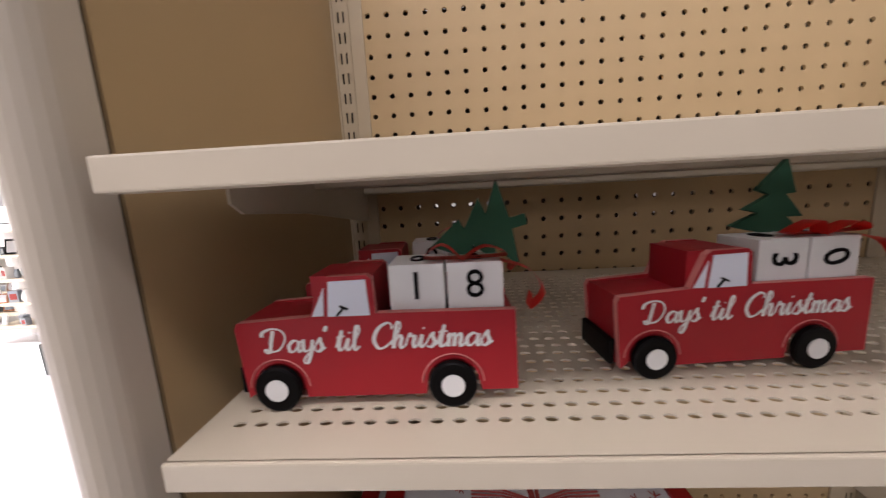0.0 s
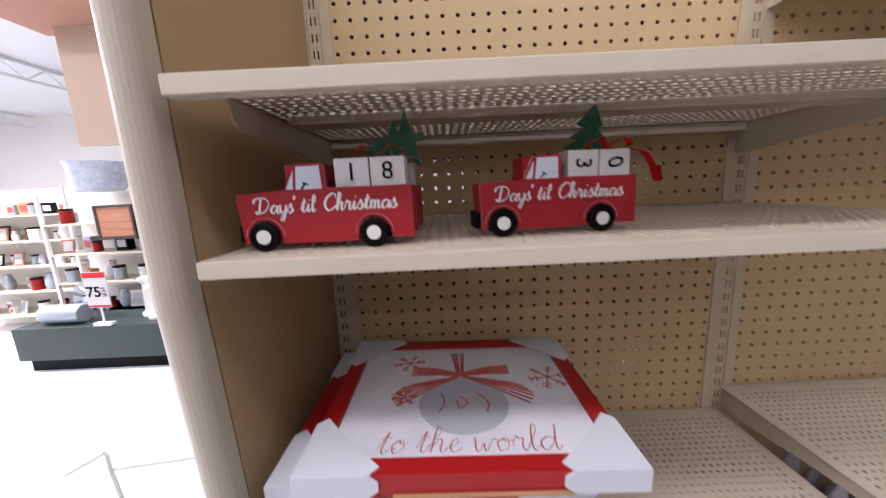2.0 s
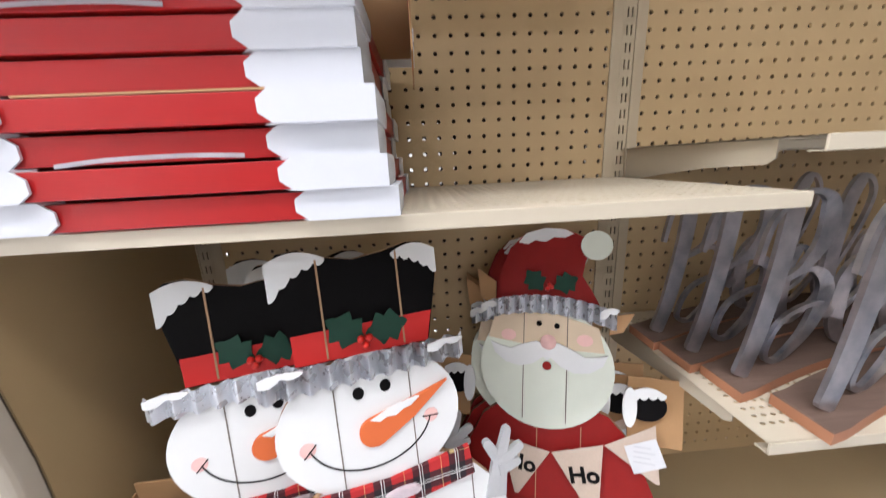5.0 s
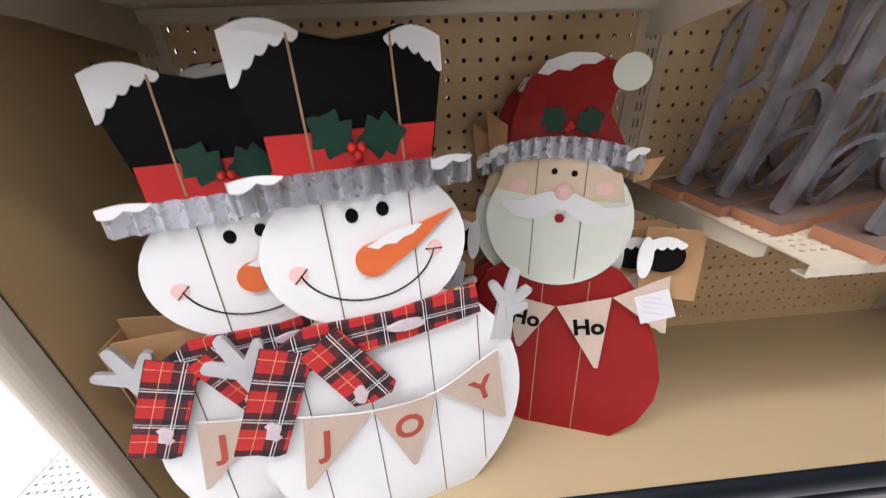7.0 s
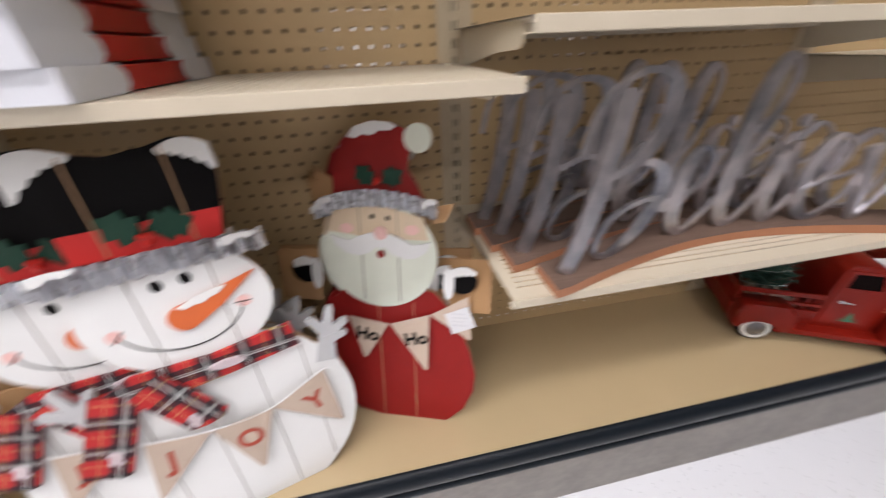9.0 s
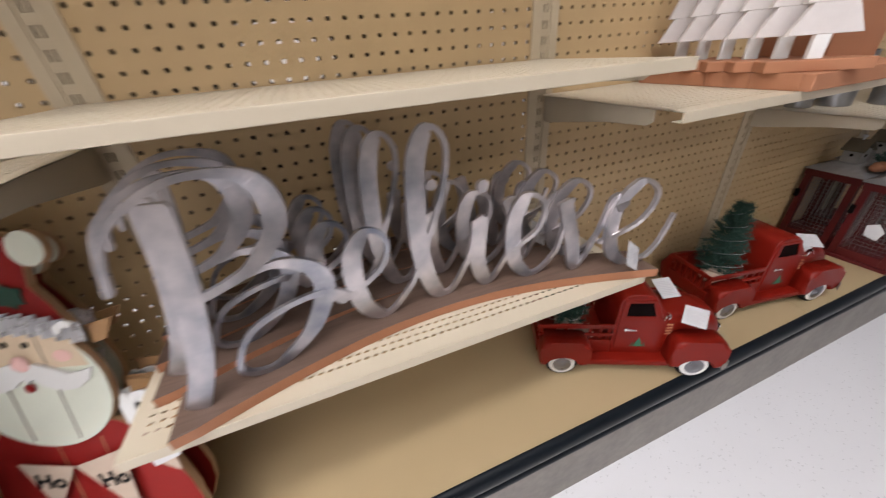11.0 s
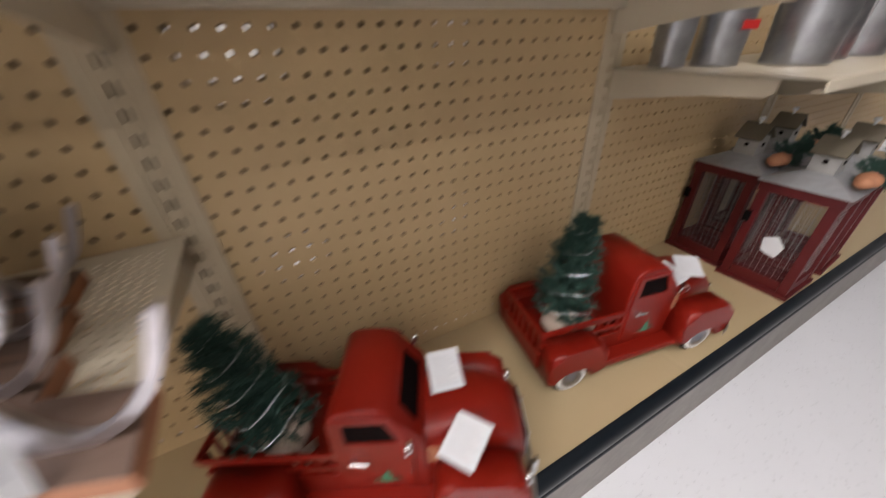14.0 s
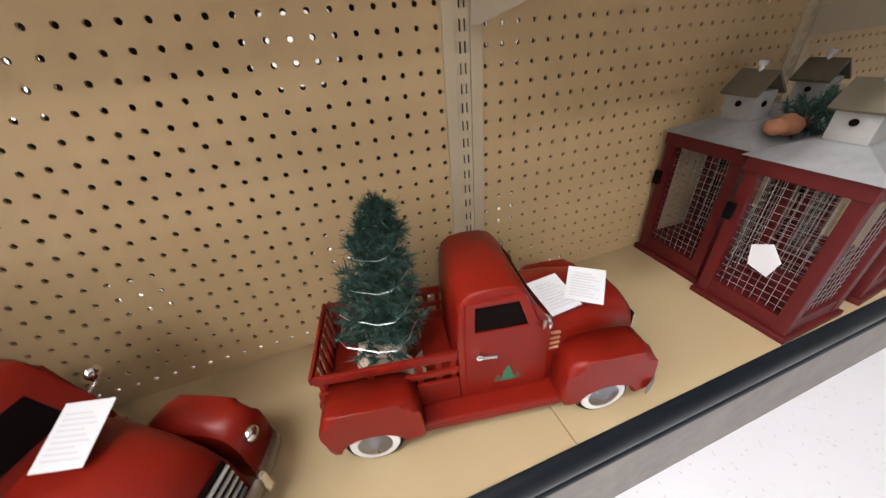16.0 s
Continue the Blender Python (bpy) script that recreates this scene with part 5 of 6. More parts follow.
            box(bm, 0.288, 0.304, ya, yb, 0.135 + 0.011 * k, 0.139 + 0.011 * k)
        part("hood_vent", bm, PLANK_EDGE, t, "rubbed metal hood vent")
    hood = [(0.278, 0.060), (0.278, 0.196), (0.330, 0.200), (0.385, 0.196), (0.425, 0.184), (0.446, 0.162), (0.452, 0.130), (0.452, 0.060)]
    bm = bmesh.new()
    rows = []
    for f, dz in ((0.0, -0.030), (0.06, -0.012), (0.16, -0.003), (0.34, 0.002), (0.5, 0.004), (0.66, 0.002), (0.84, -0.003), (0.94, -0.012), (1.0, -0.030)):
        row = []
        for x, z in hood:
            ya = 0.052 + 0.026 * (x - 0.278) / 0.174
            row.append(bm.verts.new((x, ya + (W - 2 * ya) * f, z + (dz if z > 0.10 else 0))))
        rows.append(row)
    for p, q in zip(rows, rows[1:]):
        for i in range(len(hood)):
            j = (i + 1) % len(hood)
            bm.faces.new((p[i], q[i], q[j], p[j]))
    bm.faces.new(rows[0]), bm.faces.new(rows[-1][::-1])
    part("hood", bm, RED_METAL, t, "rounded red metal hood", smooth=True)
    # no real opening: a near-black plate paints the shade behind the windscreen
    bm = bmesh.new()
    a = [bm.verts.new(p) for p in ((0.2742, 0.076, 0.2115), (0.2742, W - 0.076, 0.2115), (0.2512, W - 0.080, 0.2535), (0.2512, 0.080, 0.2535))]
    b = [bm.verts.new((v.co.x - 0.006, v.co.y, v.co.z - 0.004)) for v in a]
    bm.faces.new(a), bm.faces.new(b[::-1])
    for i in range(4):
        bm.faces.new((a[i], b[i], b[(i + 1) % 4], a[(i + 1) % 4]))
    part("windscreen_opening", bm, DARK, t, "near-black panel painted as the shaded windscreen opening")
    g = part("grille", box(bmesh.new(), 0.4505, 0.4545, 0.084, W - 0.084, 0.070, 0.146, bevel=0.001), DARK, t, "dark grille")
    for k in range(5):
        part("slat", box(bmesh.new(), 0.4548, 0.4580, 0.085, W - 0.085, 0.076 + 0.0145 * k, 0.0795 + 0.0145 * k), GALV, g, "grey metal grille slat")
    for y in (0.034, W - 0.034):
        part("headlight", lathe(bmesh.new(), [(0.012, 0), (0.0125, 0.004), (0.009, 0.008), (0.0005, 0.0095)], 20, pose(0.4435, y, 0.112, 0, 90, 0)), CHROME, t, "chrome headlight", smooth=True)
    bm = bmesh.new()
    line = spline([(0.436, -0.002, 0), (0.456, 0.022, 0), (0.466, W / 2, 0), (0.456, W - 0.022, 0), (0.436, W + 0.002, 0)], 6)
    rows = [[bm.verts.new((p.x + dx, p.y, z)) for dx, z in ((0, 0.050), (0.005, 0.054), (0.005, 0.074), (0, 0.078), (-0.004, 0.064))] for p in line]
    for p, q in zip(rows, rows[1:]):
        for i in range(5):
            bm.faces.new((p[i], q[i], q[(i + 1) % 5], p[(i + 1) % 5]))
    bm.faces.new(rows[0]), bm.faces.new(rows[-1][::-1])
    bp = part("front_bumper", bm, TARNISH, t, "tarnished metal bumper", smooth=True)
    for y in (0.072, W - 0.072):
        part("bumper_guard", box(bmesh.new(), 0.466, 0.476, y - 0.006, y + 0.006, 0.046, 0.086, bevel=0.003), CHROME, bp)
    part("bed_floor", box(bmesh.new(), -0.062, 0.142, 0.056, W - 0.056, 0.062, 0.098, bevel=0.003), RED_METAL, t, "dark red truck bed")
    for y in (0.049, W - 0.055):
        for za, zb in ((0.064, 0.112), (0.127, 0.137), (0.157, 0.172)):
            part("stake_rail", box(bmesh.new(), -0.066, 0.142, y, y + 0.006, za, zb, bevel=0.001), RED_METAL, t)
        for px in (-0.064, 0.006, 0.078, 0.108, 0.131):
            part("stake_post", box(bmesh.new(), px, px + 0.009, y + 0.0062, y + 0.0100, 0.100, 0.168, bevel=0.001), RED_METAL, t)
    for k in range(7):
        yy = 0.060 + k * (W - 0.128) / 6
        part("tailgate_post", box(bmesh.new(), -0.0655, -0.0610, yy, yy + 0.008, 0.100, 0.168), RED_METAL, t)
    for za, zb in ((0.064, 0.112), (0.160, 0.174)):
        part("tailgate_rail", box(bmesh.new(), -0.0715, -0.0662, 0.050, W - 0.050, za, zb, bevel=0.001), RED_METAL, t)
    lx, ly = lean
    tm = pose(stem, 0.118, 0.100, lx, ly, 0)
    part("sack", lathe(bmesh.new(), [(0.034, 0.0), (0.042, 0.010), (0.040, 0.030), (0.031, 0.040), (0.038, 0.050)], 18, tm), BURLAP, t, "tied burlap sack", smooth=True)
    tr = new("needle_crown", needle_tree(0.300, 0.066, 13000, 3 + int(lx)))
    tr.parent, tr.matrix_basis = t, tm
    tagged(tr, "dark green needle crown of a small tree", kind="stuff")
    part("trunk", tube(bmesh.new(), [(0, 0, 0.03), (0, 0, 0.15), (0, 0, 0.28)], [0.012, 0.009, 0.002], 8), PINE, t, at=tm)
    bm = bmesh.new()
    pts = [((0.064 * (1 - (k / 80) ** 1.5 * 0.9)) * (1 + 0.1 * math.sin(k * 1.7)) * math.cos(k * 0.42), (0.064 * (1 - (k / 80) ** 1.5 * 0.9)) * (1 + 0.1 * math.sin(k * 1.7)) * math.sin(k * 0.42), 0.05 + k * 0.0030) for k in range(76)]
    tube(bm, pts, 0.0006, 4)
    part("light_string", bm, WIRE, t, "silver wire light string", at=tm)
    bm = bmesh.new()
    for s in (-1, 1):
        rib(bm, spline([(0.045, 0.085, 0.118), (0.065 + 0.01 * s, 0.078 - 0.02 * s, 0.134), (0.092, 0.080 + 0.018 * s, 0.124), (0.066, 0.085, 0.112), (0.045, 0.085, 0.118)], 5), 0.018, (0, 0.3, 1))
    part("burlap_bow", bm, BURLAP, t, "burlap bow", smooth=True)
    for k, (px, py, rz, tilt) in enumerate(tags):
        tg = part("hang_tag", slab(bmesh.new(), [(0, 0), (0.056, 0.002), (0.057, 0.072), (0.0, 0.070)], 0, 0.0006), PAPER, t, "white paper hang tag", at=pose(px, py, 0.2035 + 0.006 * k, tilt, 0, rz))
        for q in range(9):
            part("print_line", box(bmesh.new(), 0.007, 0.049 - 0.006 * (q % 3), -0.0006, -0.0003, 0.010 + 0.0058 * q, 0.0122 + 0.0058 * q), INK, tg)
    return t


TREE_GREEN = mat("green_decal", (0.03, 0.17, 0.09), 0.5, vary=0.25, scale=80)
DULL_GREEN = mat("rubbed_green_decal", (0.10, 0.06, 0.03), 0.6, vary=0.3, scale=120)
HUB_GREY = mat("dull_hubcap_metal", (0.26, 0.26, 0.28), 0.30, metal=0.9, vary=0.2, scale=60)
TARNISH = mat("tarnished_bumper_metal", (0.34, 0.30, 0.25), 0.38, metal=0.9, vary=0.25, scale=40, hard=1.6)
pickup(pose(1.787, -0.262, DECK_Z, 0, 0, -26.7), "aged red metal pickup truck with tree leaning in its bed", (0, -11), 0.036, ((0.304, 0.028, -32, -78), (0.298, 0.122, 10, -70)))
pickup(pose(2.442, -0.316, DECK_Z, 0, 0, -10.7), "aged red metal pickup truck with small upright tree in bed", (-4, 8), 0.022, ((0.288, 0.056, 12, -80), (0.318, 0.082, -32, -78)))


# ---- lanterns ----
def lantern(m, label, tagged_front):
    t = thing("cage_lantern", m, label, "lantern", "red cage lanterns")
    w, d, h = 0.178, 0.178, 0.330
    part("base", box(bmesh.new(), -0.008, w + 0.008, -0.008, d + 0.008, 0, 0.014, bevel=0.003), RED_WOOD, t, "dark red wooden base")
    part("top_frame", box(bmesh.new(), -0.004, w + 0.004, -0.004, d + 0.004, h - 0.030, h, bevel=0.003), RED_WOOD, t)
    for x in (0, w - 0.024):
        for y in (0, d - 0.024):
            part("corner_post", box(bmesh.new(), x, x + 0.024, y, y + 0.024, 0.0145, h - 0.0305, bevel=0.002), RED_WOOD, t)
    for a, b, c, e in ((0.0245, w - 0.0245, 0.002, 0.018), (0.0245, w - 0.0245, d - 0.018, d - 0.002), (0.002, 0.018, 0.0245, d - 0.0245), (w - 0.018, w - 0.002, 0.0245, d - 0.0245)):
        part("lower_rail", box(bmesh.new(), a, b, c, e, 0.0145, 0.048, bevel=0.0015), RED_WOOD, t)
    for face in range(4):
        bm = bmesh.new()
        for k in range(1, 9):
            s = 0.022 + (w - 0.044) * k / 9
            tube(bm, [(s, 0.010, 0.046), (s, 0.010, h - 0.028)], 0.0005, 4)
        for k in range(1, 16):
            z = 0.046 + (h - 0.076) * k / 16
            tube(bm, [(0.022, 0.010, z), (w - 0.022, 0.010, z)], 0.0005, 4)
        part("wire_mesh", bm, MESH_WIRE, t, "thin silver wire mesh", at=pose(w / 2, d / 2, 0, 0, 0, 90 * face) @ pose(-w / 2, -d / 2, 0))
    bm = bmesh.new()
    lo = [(-0.012, -0.012), (w + 0.012, -0.012), (w + 0.012, d + 0.012), (-0.012, d + 0.012)]
    q = 0.052
    hi = [(q, q), (w - q, q), (w - q, d - q), (q, d - q)]
    a, b = [bm.verts.new((x, y, h + 0.001)) for x, y in lo], [bm.verts.new((x, y, h + 0.034)) for x, y in hi]
    bm.faces.new(a), bm.faces.new(b)
    for i in range(4):
        j = (i + 1) % 4
        bm.faces.new((a[i], a[j], b[j], b[i]))
    part("tin_roof", bm, ROOF_TIN, t, "sloping galvanised tin roof")
    part("birdhouse", box(bmesh.new(), q + 0.008, w - q - 0.008, q + 0.008, d - q - 0.008, h + 0.0345, h + 0.090), HOUSE_TIN, t, "small tin birdhouse finial")
    bm = bmesh.new()
    e = [(q - 0.006, h + 0.086), (w / 2, h + 0.128), (w - q + 0.006, h + 0.086), (w - q + 0.002, h + 0.082), (w / 2, h + 0.122), (q - 0.002, h + 0.082)]
    slab(bm, e, q, d - q)
    part("gable_roof", bm, GOLD_TIN, t, "folded tin gable roof")
    # discs on the closed house, coloured as the shade inside an entry hole
    part("entry_hole", lathe(bmesh.new(), [(0.006, 0), (0.006, 0.002)], 14, pose(w / 2, q + 0.0075, h + 0.066, 90)), DARK, t, "round near-black disc painted as a shaded hole")
    part("entry_hole", lathe(bmesh.new(), [(0.006, 0), (0.006, 0.002)], 14, pose(q + 0.0075, d / 2, h + 0.066, 0, -90)), DARK, t, "round near-black disc painted as a shaded hole")
    part("finial", lathe(bmesh.new(), [(0.004, 0), (0.004, 0.012), (0.008, 0.014), (0.008, 0.022), (0.001, 0.024)], 12, pose(w / 2, d / 2, h + 0.122)), GALV, t)
    sprig = new("pine_sprig", needle_tree(0.15, 0.050, 2600, 9))
    sprig.parent, sprig.matrix_basis = t, pose(w / 2 - 0.02, 0.010, h + 0.040, 8, 82, 0)
    tagged(sprig, "green pine sprig", kind="stuff")
    for k, (x, r) in enumerate(((0.050, 0.020), (0.082, 0.026), (0.118, 0.016))):
        part("wood_slice" if k != 2 else "berry", lathe(bmesh.new(), [(r * 0.2, -r * 0.8), (r * 0.85, -r * 0.45), (r, 0), (r * 0.85, r * 0.45), (r * 0.2, r * 0.8)], 14, pose(x, 0.0, h + 0.036)), PLANK_EDGE if k != 2 else RIBBON, t, "raw wood ball" if k != 2 else "red berry", smooth=True)
    if tagged_front:
        part("hang_tag", slab(bmesh.new(), [(0, 0.006), (0.03, 0.026), (0.056, 0.0), (0.050, -0.040), (0.012, -0.034)], 0, 0.0006), PAPER, t, "white paper hang tag", at=pose(-0.010, 0.112, 0.165, 0, 6, -90))
    part("latch", box(bmesh.new(), -0.010, 0.0, d - 0.012, d + 0.004, 0.20, 0.235, bevel=0.002), BLACK, t, "dark metal latch")
    return t


lantern(pose(3.238, -0.396, DECK_Z, 0, 0, 1), "dark red wooden lantern with wire mesh and tin birdhouse top", True)
lan = lantern(pose(3.262, -0.196, DECK_Z, 0, 0, -2), "dark red wooden lantern against the pegboard", False)
for x, y, r, lb in ((3.492, -0.392, 4, "dark red wooden lantern near the bumper"), (3.51, -0.192, 2, "dark red wooden lantern at the back")):
    tagged(copy_thing(lan, pose(x, y, DECK_Z, 0, 0, r)), lb)


# ---- pails on the far shelf ----
def pail(m, r, h, label, tag=False, band=False):
    t = thing("metal_pail", m, label, "pail", "galvanised pails")
    part("can", lathe(bmesh.new(), [(r * 0.86, 0.0015), (r * 0.88, 0.006), (r * 0.86, 0.012), (r * 0.99, h - 0.012), (r, h - 0.006), (r * 1.02, h), (r * 0.97, h), (r * 0.83, 0.014), (0.001, 0.012)], 36), DULL_TIN, t, "ribbed galvanised metal can", smooth=True)
    bm = bmesh.new()
    tube(bm, [(r * 1.02 * math.cos(a), r * 0.7 * math.sin(a) * 0.2 - r * 0.3, h - 0.02 + r * 0.9 * math.sin(a)) for a in [math.pi * k / 14 for k in range(15)]], 0.002, 6)
    part("handle", bm, GALV, t, "thin wire handle")
    if band:
        for k in range(6):
            part("print_mark", box(bmesh.new(), -0.030 + 0.010 * k, -0.023 + 0.010 * k, -r * 0.935 - 0.002, -r * 0.92, h * 0.42, h * 0.52), RED_BAND, t, "red printed mark")
    if tag:
        part("hang_tag", slab(bmesh.new(), [(0, 0.075), (0.052, 0.095), (0.070, 0.045), (0.040, -0.004)], 0, 0.0006), PAPER, t, "white paper hang tag", at=pose(0.012, -r * 1.12, h * 0.20, 0, 0, 14))
    return t


for x, y, r, h, tg, bd in ((2.815, -0.09, 0.040, 0.13, False, False), (2.905, -0.14, 0.050, 0.16, False, True), (3.030, -0.235, 0.068, 0.20, True, False), (3.20, -0.20, 0.075, 0.22, False, False), (3.02, -0.08, 0.05, 0.16, False, False), (3.37, -0.22, 0.07, 0.2, False, False)):
    pail(pose(x, y, 0.9755), r, h, "galvanised metal pail with printed label" if bd else "galvanised metal pail standing on the shelf", tg, bd)
for x, y in ((3.245, -0.335), (3.285, -0.325), (3.325, -0.340)):
    b = new("red_bauble", finish(lathe(bmesh.new(), [(0.0005, -0.02), (0.012, -0.016), (0.020, 0), (0.012, 0.016), (0.0005, 0.02)], 18), "red_bauble", RIBBON, True))
    b.matrix_basis = pose(x, y, 0.9955)
    tagged(b, "shiny red round bauble on the shelf", "bauble", "red baubles")


# ---- white wooden trees ----
def white_tree(m, label):
    t = thing("white_wooden_tree", m, label, "decoration", "white wooden trees")
    part("base", box(bmesh.new(), -0.085, 0.085, -0.028, 0.028, 0, 0.020, bevel=0.002), PLANK_EDGE, t, "raw orange wood base")
    part("trunk", box(bmesh.new(), -0.012, 0.012, -0.006, 0.006, 0.0202, 0.062), WHITE, t)
    for k in range(3):
        z, w = 0.060 + 0.050 * k, 0.058 - 0.012 * k
        part("tier", slab(bmesh.new(), [(-w, z), (w, z), (w * 0.55, z + 0.052), (-w * 0.55, z + 0.052)], -0.007 - 0.0012 * k, 0.007 + 0.0012 * k, 0, 0.001), WHITE_GREY, t, "whitewashed wooden tier")
    return t


WHITE_GREY = mat("whitewashed_wood", (0.62, 0.58, 0.56), 0.7, vary=0.1, scale=50, bump=0.15)
wt = white_tree(pose(2.195, -0.085, 1.1410, 0, 0, -42), "white wooden tree on an orange wood base")
for k in range(1, 6):
    copy_thing(wt, pose(2.195 - 0.001 * k, -0.085 - 0.055 * k, 1.1410, 0, 0, -42 + k))
plank = thing("wood_plank_tray", pose(2.13, -0.405, 1.1105), "raw orange wood tray holding white wooden trees", "tray")
part("front_rail", box(bmesh.new(), 0, 0.39, 0, 0.018, 0, 0.0300, bevel=0.002), PLANK_EDGE, plank, "raw orange wood rail")
for k in range(4):
    part("board", box(bmesh.new(), 0, 0.39, 0.0184 + 0.0892 * k, 0.1072 + 0.0892 * k, 0, 0.0300, bevel=0.0015), PLANK_EDGE, plank)
crate = thing("wooden_crate", pose(2.30, -0.33, 1.1410), "raw wooden crate with plaid lining", "crate")
for a in ((0, 0.20, 0, 0.01), (0, 0.20, 0.15, 0.16), (0, 0.01, 0.0105, 0.1495), (0.19, 0.20, 0.0105, 0.1495)):
    part("crate_side", box(bmesh.new(), *a, 0.0, 0.15, bevel=0.002), PLANK_EDGE, crate)
part("lining", box(bmesh.new(), 0.0105, 0.1895, 0.0105, 0.1495, 0.002, 0.13), TARTAN, crate, "red tartan lining")


# ---- end cap beside the panel ----
ec = sheet_with_holes([-0.535 + 0.0195 * i for i in range(24)], [-0.265 + 0.0195 * j for j in range(32)], HOLE, (-0.55, -0.06, -0.29, 0.36), lambda u, v, d: (u, v, 0.16 - d), "end_cap_deck", WHITE, 0.002)
tagged(ec, "white perforated low end cap shelf beside the panel", "shelf")
bm = bmesh.new()
box(bm, -0.556, -0.058, -0.296, -0.291, 0.0, 0.164, bevel=0.002)
box(bm, -0.556, -0.551, -0.290, 0.36, 0.0, 0.164, bevel=0.002)
pt = new("end_cap_skirt", finish(bm, "end_cap_skirt", WHITE))
tagged(pt, "white metal skirt of the low end cap", "shelf")
wr = thing("wire_rack", pose(-0.30, -0.10, 0.16), "white wire rack standing on the end cap", "rack")
for pts in ([(-0.34, 0, 0.94), (-0.241, 0, 0.992), (-0.236, 0, 0.985), (-0.236, 0, 0.948), (-0.222, 0, 0.83), (-0.20, 0, 0.004)], [(-0.2335, 0.004, 0.946), (0.0, 0.004, 0.973), (0.16, 0.004, 0.985)], [(0.165, 0.004, 0.99), (0.165, 0.004, 0.004)]):
    part("wire", tube(bmesh.new(), pts, 0.0042, 8), WHITE, wr)

# ---- the store beyond ----
pl = thing("display_plinth", pose(-4.22, 2.47, 0), "dark green low display plinth on the white floor", "plinth")
part("recessed_base", box(bmesh.new(), 0.06, 1.90, 0.05, 0.95, 0, 0.13), BLACK, pl, "black recessed base")
part("plinth_body", box(bmesh.new(), 0, 1.96, 0, 1.0, 0.1305, 0.48, bevel=0.008), GREEN_BASE, pl, "dark green laminate box")
sg = thing("sale_sign", pose(-3.27, 2.50, 0.482), "white and red seventy five percent sale sign", "sign")
part("foot", box(bmesh.new(), -0.09, 0.09, -0.03, 0.03, 0, 0.03), WHITE, sg)
part("stem", box(bmesh.new(), -0.008, 0.008, -0.006, 0.006, 0.0305, 0.20), WHITE, sg)
cd = part("card", box(bmesh.new(), -0.115, 0.115, -0.008, 0.0, 0.19, 0.56), PAPER, sg, "white printed card")
part("red_stripe", box(bmesh.new(), -0.113, 0.113, -0.0095, -0.0083, 0.50, 0.555), RED_BAND, cd, "red stripe")
part("red_stripe", box(bmesh.new(), -0.113, 0.113, -0.0095, -0.0083, 0.195, 0.215), RED_BAND, cd, "red stripe")
words("digits", "75", 0.15, BLACK, cd, pose(-0.030, -0.0095, 0.35), "black sale digits", 0, 0.003)
words("digits", "%", 0.07, BLACK, cd, pose(0.075, -0.0095, 0.375), "black sale digits")
words("letters", "OFF", 0.055, BLACK, cd, pose(0.075, -0.0095, 0.320), "black sale letters", width=0.05)


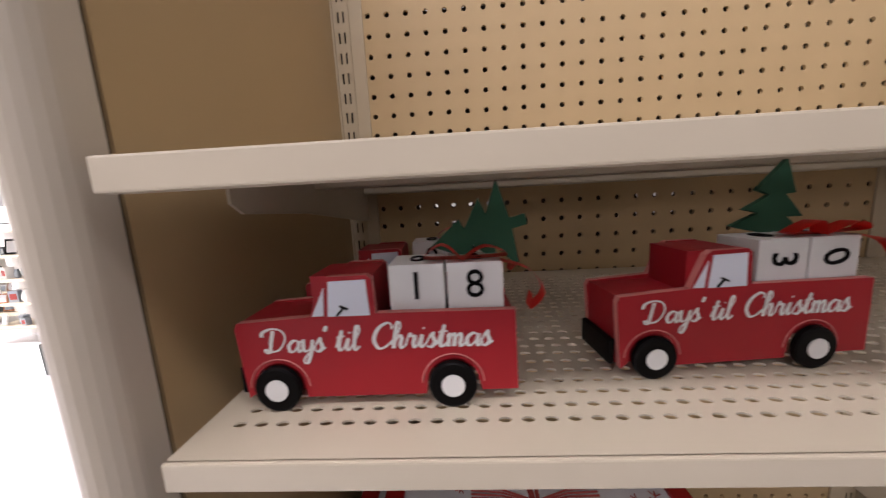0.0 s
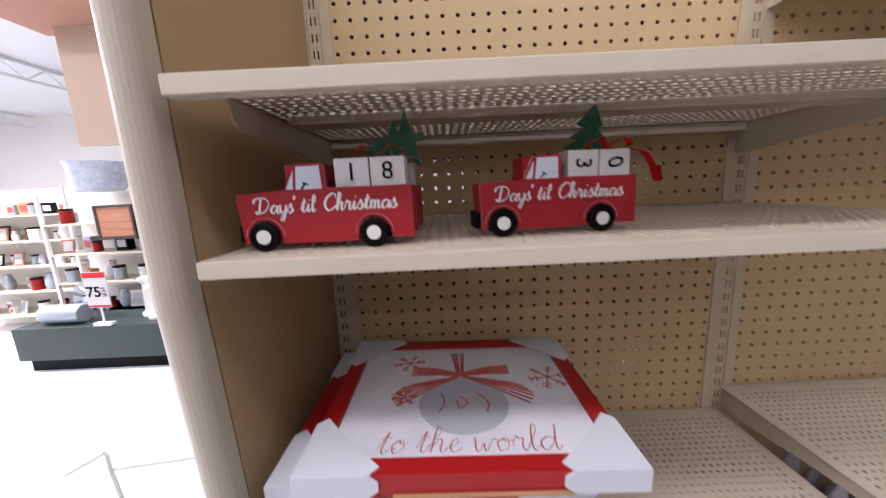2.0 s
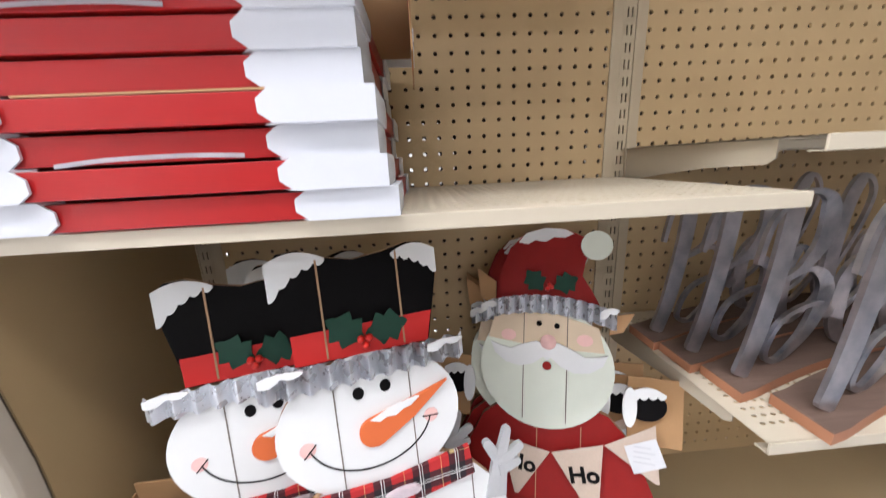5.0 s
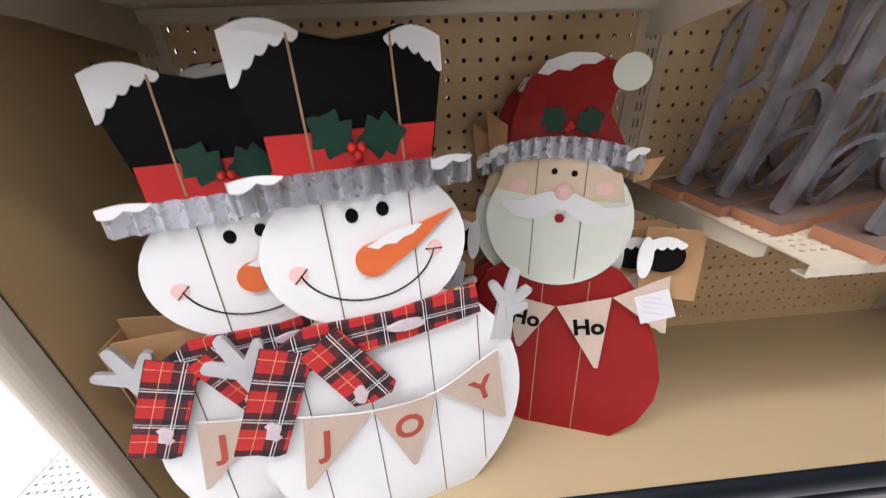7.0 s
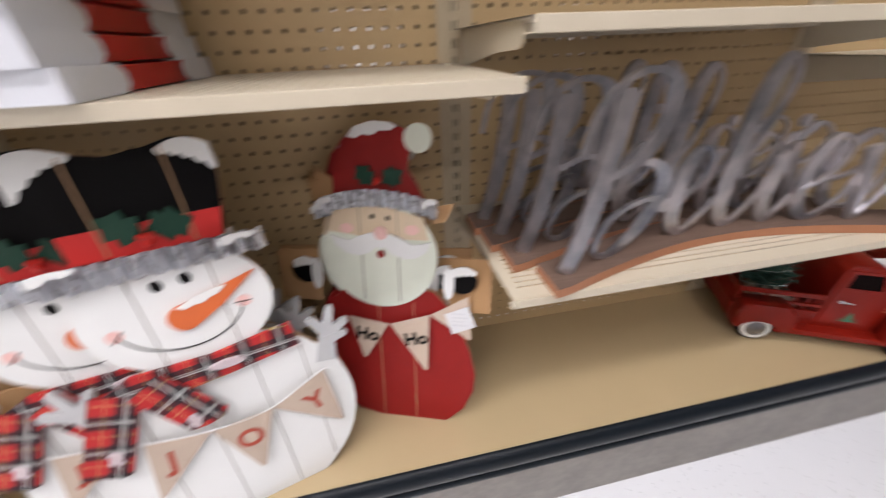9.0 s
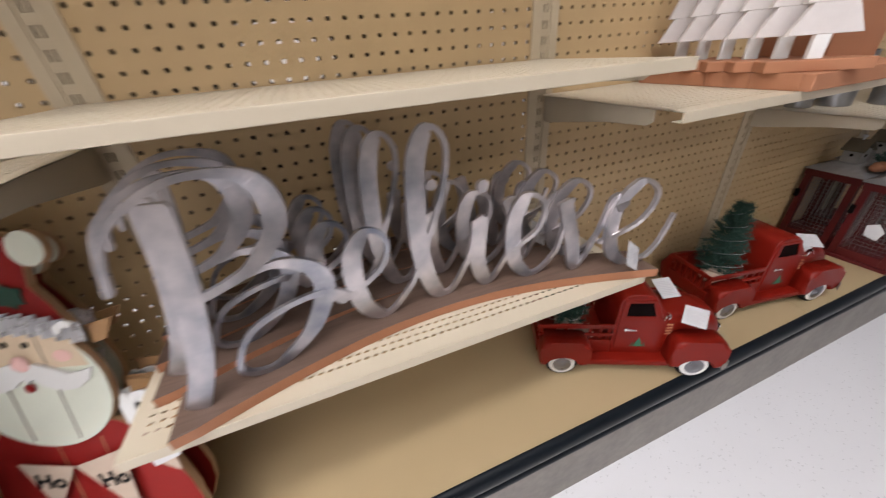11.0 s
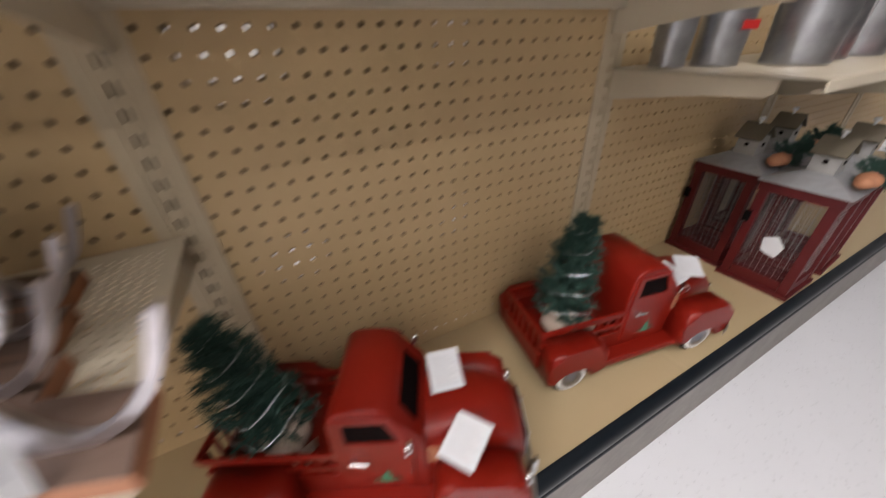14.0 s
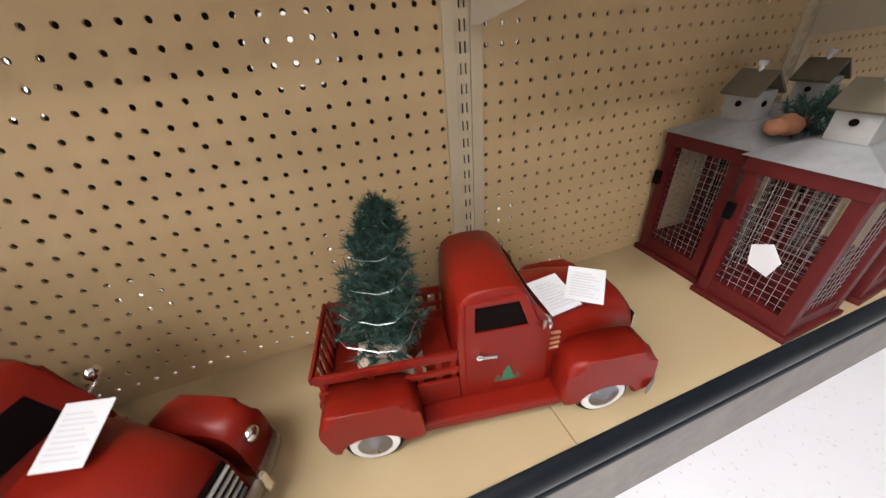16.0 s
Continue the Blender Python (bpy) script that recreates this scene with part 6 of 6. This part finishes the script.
def store_rack(x, y, w, tiers, seed, z0=0.48, dz=0.34):
    """A white shelf rack full of small housewares."""
    rng = random.Random(seed)
    rk = thing("store_rack", pose(x, y, 0), "white store rack on the far side of the aisle", "rack", "store racks")
    for px in (0, w - 0.03):
        part("rack_post", box(bmesh.new(), px, px + 0.03, 0, 0.03, 0, z0 + dz * tiers), WHITE, rk)
    part("rack_back", box(bmesh.new(), 0, w, 0.42, 0.44, 0, z0 + dz * tiers), WALL, rk)
    for k in range(tiers):
        part("rack_shelf", box(bmesh.new(), 0.032, w - 0.032, 0, 0.418, z0 + dz * k - 0.02, z0 + dz * k), SHELF, rk)
        px = 0.06
        while px < w - 0.22:
            kind = rng.randrange(4)
            zz = z0 + dz * k + 0.001
            sz = rng.uniform(0.07, 0.15)
            m = pose(x + px + sz / 2, y + rng.uniform(0.09, 0.25), zz, 0, 0, rng.uniform(-20, 20))
            if kind == 0:
                o = thing("vase", m, "ceramic vase on a store rack", "vase", "rack vases")
                part("vessel", lathe(bmesh.new(), [(sz * 0.32, 0), (sz * 0.5, sz * 0.5), (sz * 0.42, sz), (sz * 0.25, sz * 1.4), (sz * 0.32, sz * 1.6)], 18), rng.choice((CERAMIC, BLUE_CHINA, STEELB)), o, smooth=True)
            elif kind == 1:
                o = thing("photo_frame", m @ pose(0, 0, 0, -12), "small photo frame on a store rack", "photo frame", "rack photo frames")
                part("border", box(bmesh.new(), -sz * 0.6, sz * 0.6, 0, 0.015, 0, sz * 1.5, bevel=0.003), rng.choice((WHITE, BLACK, PLANK_EDGE, CERAMIC)), o)
                part("photo", box(bmesh.new(), -sz * 0.42, sz * 0.42, -0.002, -0.0005, sz * 0.2, sz * 1.3), rng.choice((PAPER, STEELB, PRINT_GREY)), o)
            elif kind == 2:
                o = thing("candle_jar", m, "candle jar on a store rack", "candle", "rack candles")
                part("jar", lathe(bmesh.new(), [(sz * 0.4, 0), (sz * 0.42, 0.01), (sz * 0.42, sz * 1.0)], 16), rng.choice((WHITE, SANTA_RED, STEELB, CERAMIC)), o, smooth=True)
                part("lid", lathe(bmesh.new(), [(sz * 0.43, sz * 1.002), (sz * 0.43, sz * 1.15)], 16), BLACK, o)
            else:
                o = thing("gift_box", m, "small boxed houseware on a store rack", "box", "rack boxes")
                part("carton", box(bmesh.new(), -sz * 0.5, sz * 0.5, 0, sz * 0.7, 0, sz * 1.2, bevel=0.002), rng.choice((WHITE, CARD_B, BLACK, STEELB)), o)
                part("label", box(bmesh.new(), -sz * 0.35, sz * 0.35, -0.002, -0.0005, sz * 0.3, sz * 0.9), rng.choice((PAPER, PRINT_RED)), o)
            px += sz * 1.35
    return rk


store_rack(-4.25, 2.98, 1.95, 4, 5)
store_rack(-6.6, 3.6, 2.0, 5, 8, 0.25)
store_rack(-9.0, 4.2, 2.2, 5, 2, 0.25)
store_rack(-6.8, 1.2, 1.6, 4, 14, 0.25, 0.32)
for x, y, r, mt, nm, lb in ((-4.0, 2.62, 0.10, STEELB, "metal_canister", "grey metal canister lying on the plinth"),):
    o = thing(nm, pose(x, y, 0.5835, 0, 90, 0), lb, "canister")
    part("can", lathe(bmesh.new(), [(r * 0.9, 0), (r, 0.02), (r, 0.40), (r * 0.9, 0.42)], 24), mt, o, smooth=True)
o = thing("windmill_wheel", pose(-3.62, 2.75, 0.482), "blue grey metal windmill wheel on the plinth", "decoration")
for k in range(10):
    a = radians(36 * k)
    part("blade", slab(bmesh.new(), [(0.05 * math.cos(a), 0.22 + 0.05 * math.sin(a)), (0.21 * math.cos(a - 0.2), 0.22 + 0.21 * math.sin(a - 0.2)), (0.21 * math.cos(a + 0.2), 0.22 + 0.21 * math.sin(a + 0.2))], 0, 0.004), STEELB, o)
part("hub", lathe(bmesh.new(), [(0.06, 0), (0.06, 0.012), (0.035, 0.02)], 20, pose(0, 0.01, 0.22, 90)), GALV, o)
for x, y, h, mt in ((-3.0, 2.80, 0.42, CERAMIC), (-2.85, 2.70, 0.36, CERAMIC), (-2.62, 2.85, 0.40, STEELB)):
    o = thing("column_stand", pose(x, y, 0.482), "cream fluted column stand on the plinth", "stand", "column stands")
    part("shaft", lathe(bmesh.new(), [(0.11, 0), (0.11, 0.03), (0.08, 0.05), (0.07, h - 0.06), (0.10, h - 0.03), (0.10, h)], 20), mt, o, smooth=True)
pot = thing("china_planter", pose(-3.68, 3.18, 1.845), "blue and white china planter on top of the rack", "planter")
part("bowl", lathe(bmesh.new(), [(0.20, 0), (0.24, 0.05), (0.25, 0.30), (0.27, 0.33), (0.23, 0.33)], 28), BLUE_CHINA, pot, smooth=True)
tr = thing("wooden_tray", pose(-3.60, 2.95, 1.31), "dark framed wooden tray hung on the store rack", "tray")
for a in ((0, 0.43, 0, 0.03), (0, 0.43, 0.35, 0.38), (0, 0.03, 0.0302, 0.3498), (0.40, 0.43, 0.0302, 0.3498)):
    part("frame_rail", box(bmesh.new(), a[0], a[1], 0, 0.028, a[2], a[3], bevel=0.003), DARK_WOOD, tr, "dark brown rail")
for k in range(4):
    part("slat", box(bmesh.new(), 0.0302, 0.3998, 0.008, 0.020, 0.032 + 0.080 * k, 0.108 + 0.080 * k, bevel=0.002), PLANK_EDGE, tr, "tan wood slat")
hd = thing("tall_display_unit", pose(-1.75, 1.20, 0), "tall tan display unit with terracotta boxes on top", "display")
part("back_board", box(bmesh.new(), -0.02, 0.9, 0, 0.03, 2.03, 2.64), TERRA_LIGHT := mat("pale_tan_board", (0.56, 0.42, 0.31), 0.6, vary=0.04), hd, "pale tan board")
part("leg", box(bmesh.new(), 0.80, 0.86, 0.031, 0.09, 0, 2.6), POST, hd)
part("leg", box(bmesh.new(), 0.62, 0.68, 0.031, 0.09, 0, 2.6), POST, hd)
part("top_shelf", box(bmesh.new(), -0.16, 0.9, -0.25, 0.10, 2.6405, 2.66), TERRA, hd)
for k in range(4):
    o = thing("terracotta_box", pose(-1.89 + 0.25 * k, 0.98, 2.661), "plain terracotta coloured box on the tall unit", "box", "terracotta boxes")
    part("carton", box(bmesh.new(), 0, 0.235, 0, 0.22, 0, 0.30, bevel=0.004), TERRA, o)
# ceiling trusses and lamp tubes
for k in range(5):
    tr = thing("roof_truss", pose(-12 + 4.5 * k, 0, 4.05), "white steel roof truss under the ceiling", "truss", "roof trusses", "structure")
    for z in (0.0, 0.28):
        part("chord", box(bmesh.new(), -0.03, 0.03, -7.9, 9.9, z, z + 0.05), CEIL, tr)
    bm = bmesh.new()
    for q in range(24):
        y = -7.8 + q * 0.73
        tube(bm, [(0, y, 0.02), (0, y + 0.36, 0.29)], 0.018, 5)
        tube(bm, [(0, y + 0.36, 0.29), (0, y + 0.73, 0.02)], 0.018, 5)
    part("web", bm, CEIL, tr)
for lx, ly, w in LAMPS:
    o = thing("strip_light", pose(lx - 2.5, ly - 0.09, 4.03), "white fluorescent strip light under the ceiling", "light", "strip lights")
    part("tray", box(bmesh.new(), 0, 5.0, 0, 0.18, 0.06, 0.12), CEIL, o)
    part("tube_lamp", box(bmesh.new(), 0.02, 4.98, 0.02, 0.16, 0.035, 0.0595), LAMP_M, o, "glowing tube")
